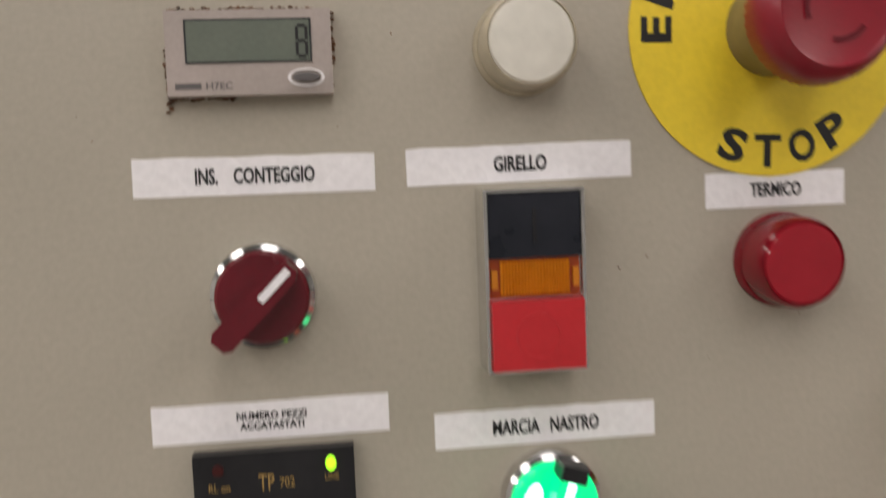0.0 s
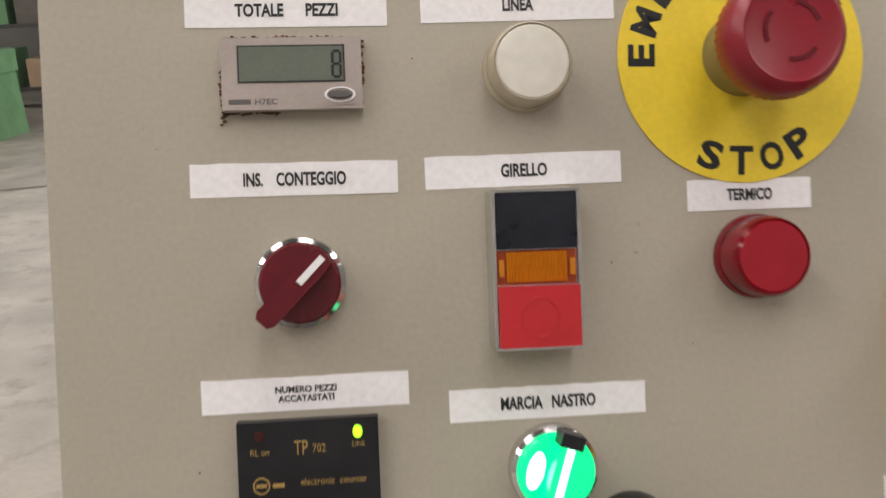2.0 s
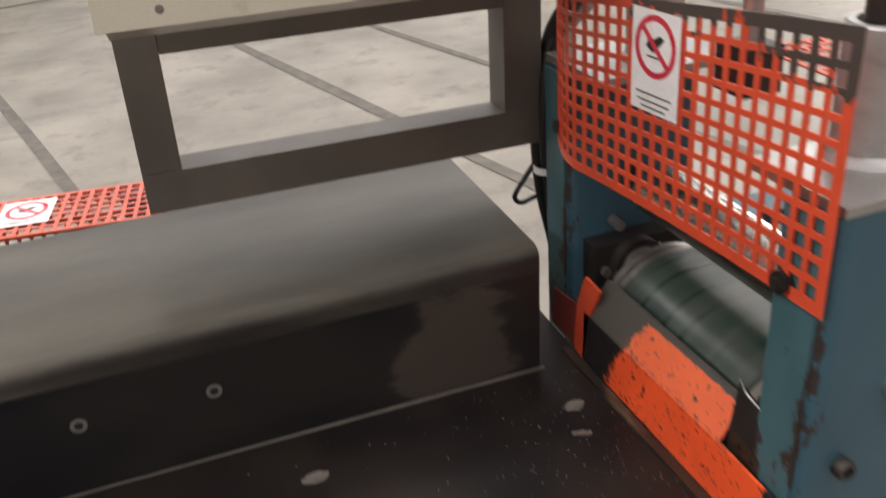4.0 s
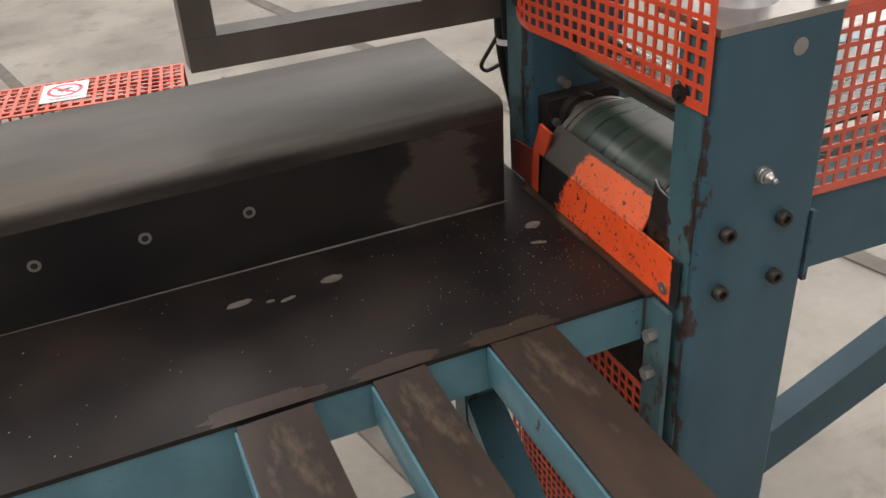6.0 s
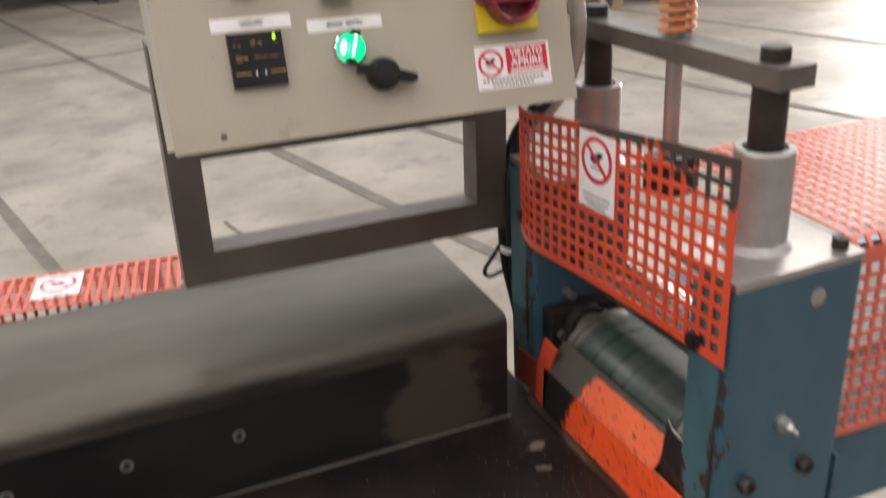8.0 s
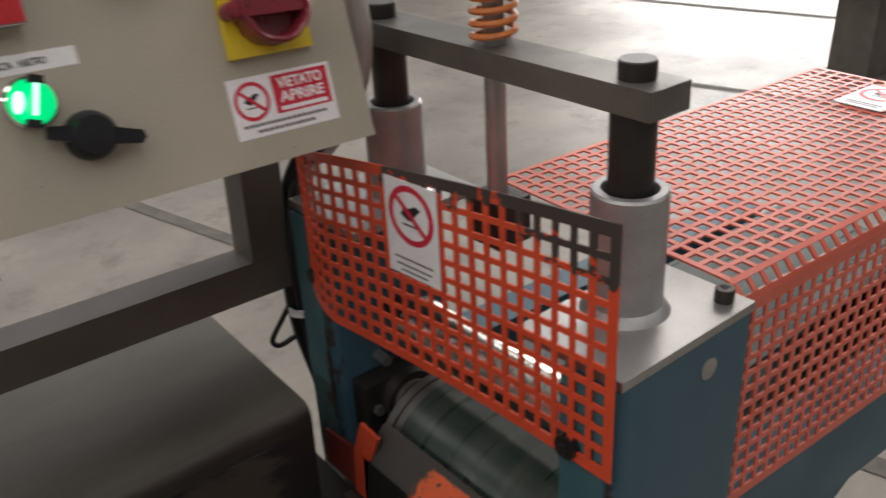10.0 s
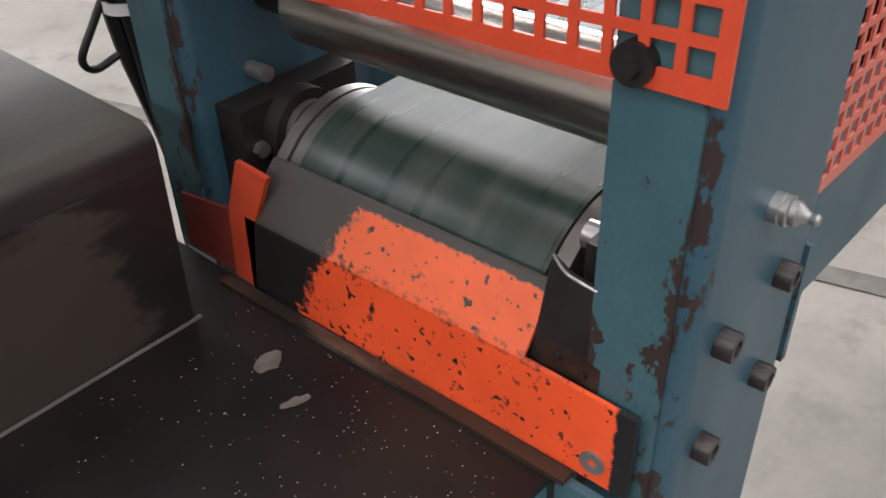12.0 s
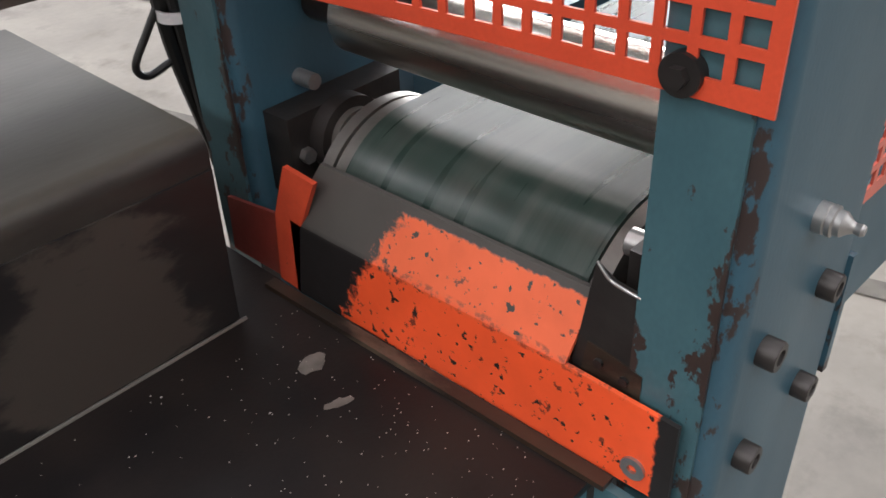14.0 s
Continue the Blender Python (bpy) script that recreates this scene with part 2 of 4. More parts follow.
def plate_paint():
    """Orange paint on a black guard plate: chipped all over, worn away towards its far end."""
    m = bpy.data.materials.new("chipped_orange_plate")
    m.use_nodes = True
    n, l = m.node_tree.nodes, m.node_tree.links
    b = n["Principled BSDF"]
    co = n.new("ShaderNodeTexCoord")
    sep = n.new("ShaderNodeSeparateXYZ")
    l.new(co.outputs["Object"], sep.inputs[0])

    def noise_at(scale, detail=6, rough=0.6):
        q = n.new("ShaderNodeTexNoise")
        q.inputs["Scale"].default_value, q.inputs["Detail"].default_value, q.inputs["Roughness"].default_value = scale, detail, rough
        l.new(co.outputs["Object"], q.inputs["Vector"])
        return q.outputs[0]

    def rng(src, a, b2, c=0.0, d=1.0):
        q = n.new("ShaderNodeMapRange")
        for k, v in enumerate((a, b2, c, d)):
            q.inputs[k + 1].default_value = v
        l.new(src, q.inputs[0])
        return q.outputs[0]

    def op(kind, x, y):
        q = n.new("ShaderNodeMath")
        q.operation = kind
        for k, v in enumerate((x, y)):
            if isinstance(v, float):
                q.inputs[k].default_value = v
            else:
                l.new(v, q.inputs[k])
        return q.outputs[0]

    # bare end: a ragged border that slants across the plate
    edge = op("ADD", sep.outputs[1], op("MULTIPLY", noise_at(90, 8, 0.75), 0.05))
    slant = op("ADD", edge, op("MULTIPLY", sep.outputs[2], 0.55))
    bare = rng(slant, 0.070, 0.075)
    zz = sep.outputs[2]
    chips = rng(op("ADD", noise_at(170, 3, 0.5), op("MULTIPLY", sep.outputs[1], 0.22)), 0.640, 0.650)
    streak = rng(noise_at(55, 7, 0.7), 0.625, 0.635)
    ragged = noise_at(120, 6, 0.7)
    rim = op("MAXIMUM", rng(op("ADD", zz, op("MULTIPLY", ragged, 0.008)), 0.054, 0.0555), rng(op("ADD", sep.outputs[1], op("MULTIPLY", ragged, -0.008)), -0.174, -0.1755))
    fold = op("MULTIPLY", rng(op("ABSOLUTE", op("ADD", zz, -0.0135), 0.0), 0.0045, 0.003), op("MULTIPLY", rng(ragged, 0.50, 0.58), 0.55))
    mask = op("MAXIMUM", op("MAXIMUM", bare, op("MAXIMUM", rim, fold)), op("MAXIMUM", chips, op("MULTIPLY", streak, 0.8)))
    upper = rng(zz, 0.010, 0.016)
    paint, under = n.new("ShaderNodeMix"), n.new("ShaderNodeMix")
    for q, c1, c2 in ((paint, (0.92, 0.105, 0.026, 1), (0.80, 0.15, 0.06, 1)), (under, (0.014, 0.012, 0.012, 1), (0.075, 0.068, 0.062, 1))):
        q.data_type = "RGBA"
        q.inputs[6].default_value, q.inputs[7].default_value = c1, c2
        l.new(upper, q.inputs[0])
    mx = n.new("ShaderNodeMix")
    mx.data_type = "RGBA"
    l.new(paint.outputs[2], mx.inputs[6])
    l.new(under.outputs[2], mx.inputs[7])
    l.new(mask, mx.inputs[0])
    tone = n.new("ShaderNodeMix")
    tone.data_type, tone.blend_type = "RGBA", "MULTIPLY"
    tone.inputs[0].default_value = 0.5
    l.new(mx.outputs[2], tone.inputs[6])
    l.new(rng(noise_at(20), 0.3, 0.7, 0.75, 1.15), tone.inputs[7])
    l.new(tone.outputs[2], b.inputs["Base Color"])
    l.new(rng(noise_at(30), 0, 1, 0.3, 0.6), b.inputs["Roughness"])
    bp = n.new("ShaderNodeBump")
    bp.inputs["Strength"].default_value, bp.inputs["Distance"].default_value, bp.invert = 0.4, 0.001, True
    l.new(mask, bp.inputs["Height"])
    l.new(bp.outputs[0], b.inputs["Normal"])
    return m


PLATE = plate_paint()

# ---- mesh helpers ----


def finish(bm, name, mat, bevel=0.0, seg=2, smooth=True):
    if bevel > 0:
        sharp = [e for e in bm.edges if len(e.link_faces) == 2 and e.calc_face_angle(0) > 0.6]
        bmesh.ops.bevel(bm, geom=sharp, offset=bevel, segments=seg, affect="EDGES", profile=0.5, clamp_overlap=True)
    bmesh.ops.recalc_face_normals(bm, faces=bm.faces)
    me = bpy.data.meshes.new(name)
    bm.to_mesh(me)
    bm.free()
    me.materials.append(mat)
    if smooth:
        for p in me.polygons:
            p.use_smooth = True
        me.set_sharp_from_angle(angle=radians(35))
    return me


def part(name, bm, mat, parent=None, label="", bevel=0.0, seg=2, at=None, smooth=True):
    ob = new(name, finish(bm, name, mat, bevel, seg, smooth))
    ob.parent = parent
    if at is not None:
        ob.matrix_local = at
    if label:
        tagged(ob, label)
    return ob


def thing(name, at, label, category, group="", kind=""):
    ob = new(name)
    ob.empty_display_size = 0.02
    ob.matrix_world = at
    return tagged(ob, label, category, group, kind)


def box(x0, x1, y0, y1, z0, z1, bm=None):
    bm = bm or bmesh.new()
    v = [bm.verts.new(p) for p in ((x0, y0, z0), (x1, y0, z0), (x1, y1, z0), (x0, y1, z0), (x0, y0, z1), (x1, y0, z1), (x1, y1, z1), (x0, y1, z1))]
    for f in ((0, 3, 2, 1), (4, 5, 6, 7), (0, 1, 5, 4), (1, 2, 6, 5), (2, 3, 7, 6), (3, 0, 4, 7)):
        bm.faces.new([v[k] for k in f])
    return bm


def lathe(profile, seg=40, bm=None, centre=(0, 0)):
    """Turns (radius, height) pairs about z."""
    bm = bm or bmesh.new()
    rings = []
    for r, h in profile:
        if r < 1e-6:
            rings.append([bm.verts.new((centre[0], centre[1], h))])
        else:
            rings.append([bm.verts.new((centre[0] + r * math.cos(2 * math.pi * k / seg), centre[1] + r * math.sin(2 * math.pi * k / seg), h)) for k in range(seg)])
    for a, b in zip(rings, rings[1:]):
        for k in range(seg):
            k2 = (k + 1) % seg
            if len(a) == 1 and len(b) == 1:
                continue
            if len(a) == 1:
                bm.faces.new((a[0], b[k2], b[k]))
            elif len(b) == 1:
                bm.faces.new((a[k], a[k2], b[0]))
            else:
                bm.faces.new((a[k], a[k2], b[k2], b[k]))
    return bm


def rod(p0, p1, r, seg=28, bm=None):
    """A capped cylinder from p0 to p1."""
    p0, p1 = Vector(p0), Vector(p1)
    d = p1 - p0
    b2 = lathe([(0, 0), (r, 0), (r, d.length), (0, d.length)], seg)
    b2.transform(Matrix.Translation(p0) @ d.to_track_quat("Z", "Y").to_matrix().to_4x4())
    if bm is None:
        return b2
    me = bpy.data.meshes.new("tmp")
    b2.to_mesh(me)
    b2.free()
    bm.from_mesh(me)
    bpy.data.meshes.remove(me)
    return bm


def prism(pts, a, b, axis="z", bm=None):
    """A polygon swept from a to b along an axis: pts are (y, z) for x, (x, z) for y, (x, y) for z."""
    bm = bm or bmesh.new()
    put = {"x": lambda p, t: (t, p[0], p[1]), "y": lambda p, t: (p[0], t, p[1]), "z": lambda p, t: (p[0], p[1], t)}[axis]
    lo = [bm.verts.new(put(p, a)) for p in pts]
    hi = [bm.verts.new(put(p, b)) for p in pts]
    bm.faces.new(lo[::-1])
    bm.faces.new(hi)
    for k in range(len(pts)):
        j = (k + 1) % len(pts)
        bm.faces.new((lo[k], lo[j], hi[j], hi[k]))
    return bm


def ring(r0, r1, z0, z1, seg=48, bm=None, centre=(0, 0)):
    bm = bm or bmesh.new()
    p = [[bm.verts.new((centre[0] + r * math.cos(2 * math.pi * k / seg), centre[1] + r * math.sin(2 * math.pi * k / seg), z)) for k in range(seg)] for r, z in ((r0, z0), (r1, z0), (r1, z1), (r0, z1))]
    for k in range(seg):
        j = (k + 1) % seg
        for i in range(4):
            bm.faces.new((p[i][k], p[i][j], p[(i + 1) % 4][j], p[(i + 1) % 4][k]))
    return bm


def pipe(points, r, seg=10, smooth_steps=6):
    """A round cable along a smooth line through the points."""
    pts = [Vector(p) for p in points]
    fine = []
    for k in range(len(pts) - 1):
        a, b, c, d = pts[max(0, k - 1)], pts[k], pts[k + 1], pts[min(len(pts) - 1, k + 2)]
        for s in range(smooth_steps):
            t = s / smooth_steps
            fine.append(0.5 * (2 * b + (c - a) * t + (2 * a - 5 * b + 4 * c - d) * t * t + (3 * b - a - 3 * c + d) * t ** 3))
    fine.append(pts[-1])
    bm = bmesh.new()
    rings = []
    for k, p in enumerate(fine):
        d = (fine[min(k + 1, len(fine) - 1)] - fine[max(k - 1, 0)]).normalized()
        side = d.cross(Vector((0.3, 0.9, 0.2))).normalized()
        up = d.cross(side)
        rings.append([bm.verts.new(p + r * (math.cos(2 * math.pi * j / seg) * side + math.sin(2 * math.pi * j / seg) * up)) for j in range(seg)])
    for a, b in zip(rings, rings[1:]):
        for j in range(seg):
            bm.faces.new((a[j], a[(j + 1) % seg], b[(j + 1) % seg], b[j]))
    bm.faces.new(rings[0])
    bm.faces.new(rings[-1][::-1])
    return bm


def perforated(name, w, h, pitch, hole, thick, place, mat, parent, label="", rim=None, keep=None):
    """A sheet with rows of square holes. place(a, b, t) gives the point at a along, b across and t through the sheet."""
    rim = pitch * 0.35 if rim is None else rim

    def cuts(length):
        count = int((length - 2 * rim + (pitch - hole)) // pitch)
        start = (length - (count * pitch - (pitch - hole))) / 2
        line, solid = [0.0], []
        for k in range(count):
            line += [start + k * pitch, start + k * pitch + hole]
            solid += [True, False]
        return line + [length], solid + [True]

    us, usolid = cuts(w)
    vs, vsolid = cuts(h)
    verts, faces, nu, nv = [], [], len(us), len(vs)
    for t in (0.0, thick):
        for v in vs:
            for u in us:
                verts.append(place(u, v, t))
    at = lambda i, j, t: t * nu * nv + j * nu + i
    full = lambda i, j: 0 <= i < nu - 1 and 0 <= j < nv - 1 and (usolid[i] or vsolid[j] or (keep is not None and keep(us[i], vs[j])))
    for j in range(nv - 1):
        for i in range(nu - 1):
            if not full(i, j):
                continue
            faces.append((at(i, j, 0), at(i, j + 1, 0), at(i + 1, j + 1, 0), at(i + 1, j, 0)))
            faces.append((at(i, j, 1), at(i + 1, j, 1), at(i + 1, j + 1, 1), at(i, j + 1, 1)))
            for di, dj, a, b in ((-1, 0, (i, j), (i, j + 1)), (1, 0, (i + 1, j + 1), (i + 1, j)), (0, -1, (i + 1, j), (i, j)), (0, 1, (i, j + 1), (i + 1, j + 1))):
                if not full(i + di, j + dj):
                    faces.append((at(*a, 0), at(*b, 0), at(*b, 1), at(*a, 1)))
    me = bpy.data.meshes.new(name)
    me.from_pydata(verts, [], faces)
    me.materials.append(mat)
    ob = new(name, me)
    ob.parent = parent
    return tagged(ob, label) if label else ob


def text_mesh(words, w, h, mat, parent, at, depth=0.00012, name="lettering", bold=0.0, label=""):
    """Words fitted to a width and height about the origin, lying in the xy plane."""
    cu = bpy.data.curves.new(name, "FONT")
    cu.body, cu.size, cu.extrude, cu.offset, cu.resolution_u = words, 1.0, 0.001, bold, 3
    tmp = new("tmp_text", cu)
    me = bpy.data.meshes.new_from_object(tmp.evaluated_get(bpy.context.evaluated_depsgraph_get()))
    bpy.data.objects.remove(tmp)
    bpy.data.curves.remove(cu)
    co = np.array([v.co[:] for v in me.vertices])
    lo, hi = co.min(0), co.max(0)
    size = hi - lo
    me.transform(Matrix.Diagonal((w / size[0], h / size[1], depth / max(size[2], 1e-6), 1)) @ Matrix.Translation(-Vector(((lo[0] + hi[0]) / 2, (lo[1] + hi[1]) / 2, lo[2]))))
    me.materials.clear()
    me.materials.append(mat)
    ob = new(name, me)
    ob.parent = parent
    ob.matrix_local = at
    return tagged(ob, label) if label else ob


T = Matrix.Translation
MM = 0.001

# ---- hall ----


def slab(name, dims, mat, label):
    ob = part(name, box(*dims), mat, smooth=False)
    return tagged(ob, label, "wall" if "wall" in name else name.split("_")[0], kind="structure")


HX0, HX1, HY0, HY1, HZ = -14.0, 14.0, -8.0, 16.0, 7.0
slab("floor", (HX0, HX1, HY0, HY1, -0.2, 0.0), CONCRETE, "worn pale grey concrete hall floor")
slab("wall_west", (HX0 - 0.3, HX0, HY0, HY1, -0.2, HZ), WALL, "plain plastered hall wall")
# the high opening is made up, for the added lamp behind it
bm = box(HX0 - 0.3, HX1 + 0.3, HY1, HY1 + 0.3, -0.2, 4.0)
box(HX0 - 0.3, HX1 + 0.3, HY1, HY1 + 0.3, 6.0, HZ, bm)
for k in range(8):
    x = -12.3 + k * 24.6 / 7
    box(x - 0.08, x + 0.08, HY1 + 0.05, HY1 + 0.25, 4.0, 6.0, bm)
tagged(part("wall_north", bm, WALL, smooth=False), "plastered hall wall with an added high window band", "wall", kind="structure")
slab("wall_south", (HX0 - 0.3, HX1 + 0.3, HY0 - 0.3, HY0, -0.2, HZ), WALL, "plain plastered hall wall")
bm = box(HX1, HX1 + 0.3, HY0, 5.0, -0.2, HZ)
box(HX1, HX1 + 0.3, 12.0, HY1, -0.2, HZ, bm)
box(HX1, HX1 + 0.3, 5.0, 12.0, 4.6, HZ, bm)
tagged(part("wall_east", bm, WALL, smooth=False), "plastered hall wall with an open gate", "wall", kind="structure")
bm = bmesh.new()
xs = [HX0 - 0.3, -10.9, -9.1, -4.9, -3.1, -0.4, 1.4, 6.1, 7.9, HX1 + 0.3]
for k in range(0, 10, 2):
    box(xs[k], xs[k + 1], HY0 - 0.3, HY1 + 0.3, HZ, HZ + 0.2, bm)
for k in range(1, 9, 2):
    box(xs[k], xs[k + 1], HY0 - 0.3, -7.5, HZ, HZ + 0.2, bm)
    box(xs[k], xs[k + 1], 9.5, HY1 + 0.3, HZ, HZ + 0.2, bm)
tagged(part("ceiling", bm, ROOF, smooth=False), "flat hall roof with long skylight strips", "ceiling", kind="structure")


def floor_joint(x, y, x2, y2, w):
    d = Vector((x2 - x, y2 - y, 0)).normalized()
    s = Vector((-d.y, d.x, 0)) * w / 2
    bm = bmesh.new()
    a, b = Vector((x, y, 0)), Vector((x2, y2, 0))
    n = 40
    left, right = [], []
    for k in range(n + 1):
        p = a.lerp(b, k / n)
        wob = 0.6 + 0.8 * noise.noise((k * 0.37, x, 0))
        left.append(bm.verts.new(p + s * (1 + 0.5 * wob) + Vector((0, 0, 0.004))))
        right.append(bm.verts.new(p - s * (1 + 0.5 * noise.noise((k * 0.53, y, 3))) + Vector((0, 0, 0.004))))
    for k in range(n):
        bm.faces.new((left[k], left[k + 1], right[k + 1], right[k]))
    return tagged(part("floor_joint", bm, JOINT), "dark filled joint in the concrete floor", "joint", "floor joints", "structure")


for x5, w in ((-1.14, 0.05), (0.34, 0.06), (1.20, 0.04), (3.1, 0.05), (5.0, 0.05)):
    floor_joint(x5 + 0.24 * 5.5, -0.5, x5 - 0.24 * 10.5, 15.5, w)
floor_joint(-6, 6.9, 9, 9.6, 0.05)
floor_joint(0.02, 3.38, 0.11, 2.97, 0.018)

# ---- control panel ----
TILT = radians(16.45)
PM = T((-0.4168, 0.2435, 1.3187)) @ pose(0, 0, 0, 0, 1.22, -0.46) @ Matrix(((1, 0, 0, 0), (0, math.sin(TILT), -math.cos(TILT), 0), (0, math.cos(TILT), math.sin(TILT), 0), (0, 0, 0, 1)))


def on_panel(u, v, w=0.0, turn=0.0):
    return PM @ T((u * MM, v * MM, w * MM)) @ Matrix.Rotation(radians(turn), 4, "Z")


panel = thing("control_panel", PM, "beige grey enamelled sheet steel control cabinet on a stand", "control panel")
part("door", box(0.002, 0.4005, -0.027, 0.285, -0.004, 0.0), PANEL, panel, "beige grey enamelled front", bevel=0.0035, seg=3)
part("body", box(0.007, 0.3955, -0.022, 0.279, -0.150, -0.005), PANEL_SIDE, panel, bevel=0.003)
part("screw", lathe([(0, 0.0012), (0.0024, 0.001), (0.003, 0)], 16), POST, panel, at=T((0.045, -0.016, 0)))

rnd = random.Random(11)
bm = bmesh.new()
for k in range(46):
    lathe([(0.0, 0.00022), (rnd.uniform(0.00015, 0.0004), 0.0)], 8, bm, (rnd.uniform(0.012, 0.39), rnd.uniform(-0.02, 0.22)))
tagged(part("paint_specks", bm, DIRT, panel, "small dark specks on the enamel"), kind="stuff")

stand = thing("panel_stand", pose(-0.21, 0.435, 1.09, 0, 1.3, -0.5), "brown grey painted square tube stand under the panel", "stand")


def stand_part(name, dims, bev=0.004):
    return part(name, box(*dims), POST, stand, bevel=bev)


stand_part("post", (-0.203, -0.166, 0.0, 0.04, 0.0205, 0.26))
stand_part("post", (0.168, 0.210, 0.0, 0.04, 0.0205, 0.26))
stand_part("crossbar", (-0.203, 0.2105, -0.0005, 0.0405, -0.020, 0.020))
stand_part("upper_crossbar", (-0.1655, 0.1675, 0.001, 0.039, 0.130, 0.168))


def label_strip(words, u0, u1, v0, v1, tw, th, turn=0.0, lines=None, ink=INK):
    """A white strip with one or two lines of lettering."""
    w, h = (u1 - u0) * MM, (v1 - v0) * MM
    t = thing("label_strip", on_panel((u0 + u1) / 2, (v0 + v1) / 2, 0.05, turn), "white adhesive label with black capital letters on the panel", "label", "panel labels")
    rnd = random.Random(words)
    n = 14
    top = [(-w / 2 + w * k / n, h / 2 + rnd.uniform(-0.0002, 0.0002)) for k in range(n + 1)]
    strip = part("strip", prism([(-w / 2, -h / 2), (w / 2, -h / 2 + 0.0001)] + top[::-1], 0, 0.00025), STICKER, t)
    rows = lines or [words]
    for k, row in enumerate(rows):
        off = (len(rows) - 1) / 2 - k
        text_mesh(row, tw * MM * (len(row) / max(len(q) for q in rows)), th * MM, ink, strip, T((0, off * th * 1.35 * MM, 0.0003)), bold=0.032)
    return t


label_strip("TOTALE      PEZZI", 50.0, 118.8, 204.3, 216.0, 35, 4.6, -0.7)
label_strip("LINEA", 130.5, 199.5, 204.6, 216.0, 11, 4.4)
label_strip("INS.    CONTEGGIO", 49.1, 120, 146.3, 157.8, 35, 4.8, -0.8)
label_strip("GIRELLO", 129.5, 199.6, 146.4, 157.8, 16.5, 4.8)
label_strip("TERMICO", 223.5, 269.9, 134.6, 145.8, 17, 4.4, -0.5)
label_strip("NUMERO PEZZI ACCATASTATI", 49.4, 120.4, 72.2, 83.9, 21, 2.3, -0.4, ["NUMERO PEZZI", "ACCATASTATI"])
label_strip("MARCIA   NASTRO", 134.3, 204.8, 64.1, 75.6, 34, 4.6, -0.45)


def digital_counter():
    t = thing("digital_counter", on_panel(85.6, 187.3, 0, -0.6) @ Matrix.Diagonal((0.96, 0.95, 1, 1)), "small beige digital counter with grey display and rust round its rim", "counter")
    part("housing", box(-0.0245, 0.0245, -0.0128, 0.0128, 0.0, 0.006), COUNTER, t, bevel=0.0008)
    part("display_rim", box(-0.0188, 0.0186, -0.0032, 0.0100, 0.006, 0.0063), LCD_RIM, t)
    display = part("display", box(-0.0182, 0.0180, -0.0027, 0.0094, 0.0063, 0.0065), LCD, t)
    # a seven-segment eight at the right end
    bm = bmesh.new()
    for k in range(3):
        z = -0.0016 + k * 0.0046
        box(0.0146, 0.0168, z - 0.0005, z + 0.0005, 0.0066, 0.00672, bm)
    for x in (0.0143, 0.0171):
        for k in range(2):
            box(x - 0.00045, x + 0.00045, -0.0013 + k * 0.0046, 0.0027 + k * 0.0046, 0.0066, 0.00672, bm)
    part("digit", bm, INK, display)
    bframe = part("button_frame", box(0.0095, 0.0235, -0.0115, -0.0042, 0.006, 0.0063), COUNTER, t, bevel=0.0003)
    bm = lathe([(0.0013, 0.0), (0.0013, 0.0014), (0, 0.0016)], 20)
    bm.transform(T((0.0166, -0.0079, 0.0063)) @ Matrix.Diagonal((3.1, 1.05, 1, 1)))
    part("reset_button", bm, GREY_INK, bframe, "grey reset button")
    part("button_ring", ring(0.0046, 0.0055, 0, 0.0004, 30, None), STICKER, bframe, at=T((0.0166, -0.0079, 0.0063)) @ Matrix.Diagonal((1, 0.50, 1, 1)))
    part("maker_bar", box(-0.0222, -0.0145, -0.0108, -0.0090, 0.006, 0.00615), GREY_INK, t)
    text_mesh("H7EC", 0.0078, 0.0021, GREY_INK, t, T((-0.0092, -0.0099, 0.006)), bold=0.01)
    rnd = random.Random(5)
    bm = bmesh.new()
    for k in range(260):
        side = rnd.random()
        if side < 0.6:
            x, y = rnd.uniform(-0.0245, 0.02), 0.0128 + abs(rnd.gauss(0.0006, 0.0005))
        elif side < 0.75:
            x, y = rnd.uniform(-0.025, -0.005), -0.0128 - abs(rnd.gauss(0, 0.0004))
        elif side < 0.9:
            x, y = -0.0245 - abs(rnd.gauss(0, 0.0007)), rnd.uniform(-0.017, 0.004)
        else:
            x, y = 0.0245 + abs(rnd.gauss(0, 0.0004)), rnd.uniform(-0.003, 0.013)
        s = rnd.uniform(0.0002, 0.0008)
        box(x - s, x + s, y - s * 0.6, y + s * 0.6, 0, rnd.uniform(0.0003, 0.0012), bm)
    part("rust_crust", bm, DIRT, t, "brown rust crust")
    return t


digital_counter()


def pilot_lamp(name, u, v, lens, rim, label, r=0.0142, h=0.0155, k=0.87):
    t = thing(name, on_panel(u, v), label, "lamp")
    part("collar", lathe([(0, 0), (r * 1.04, 0), (r * 1.04, 0.003), (r, 0.004), (0, 0.004)], 48), rim, t)
    part("rim", lathe([(r * 0.98, 0.004), (r * 0.98, h * 0.8), (r * 0.93, h * 0.93), (r * (k + 0.03), h * 0.98), (r * k, h * 0.94), (0, h * 0.94)], 56), rim, t)
    part("lens", lathe([(r * k, h * 0.945), (r * (k - 0.04), h * 0.99), (r * 0.5, h * 1.01), (0, h * 1.015)], 56), lens, t)
    return t


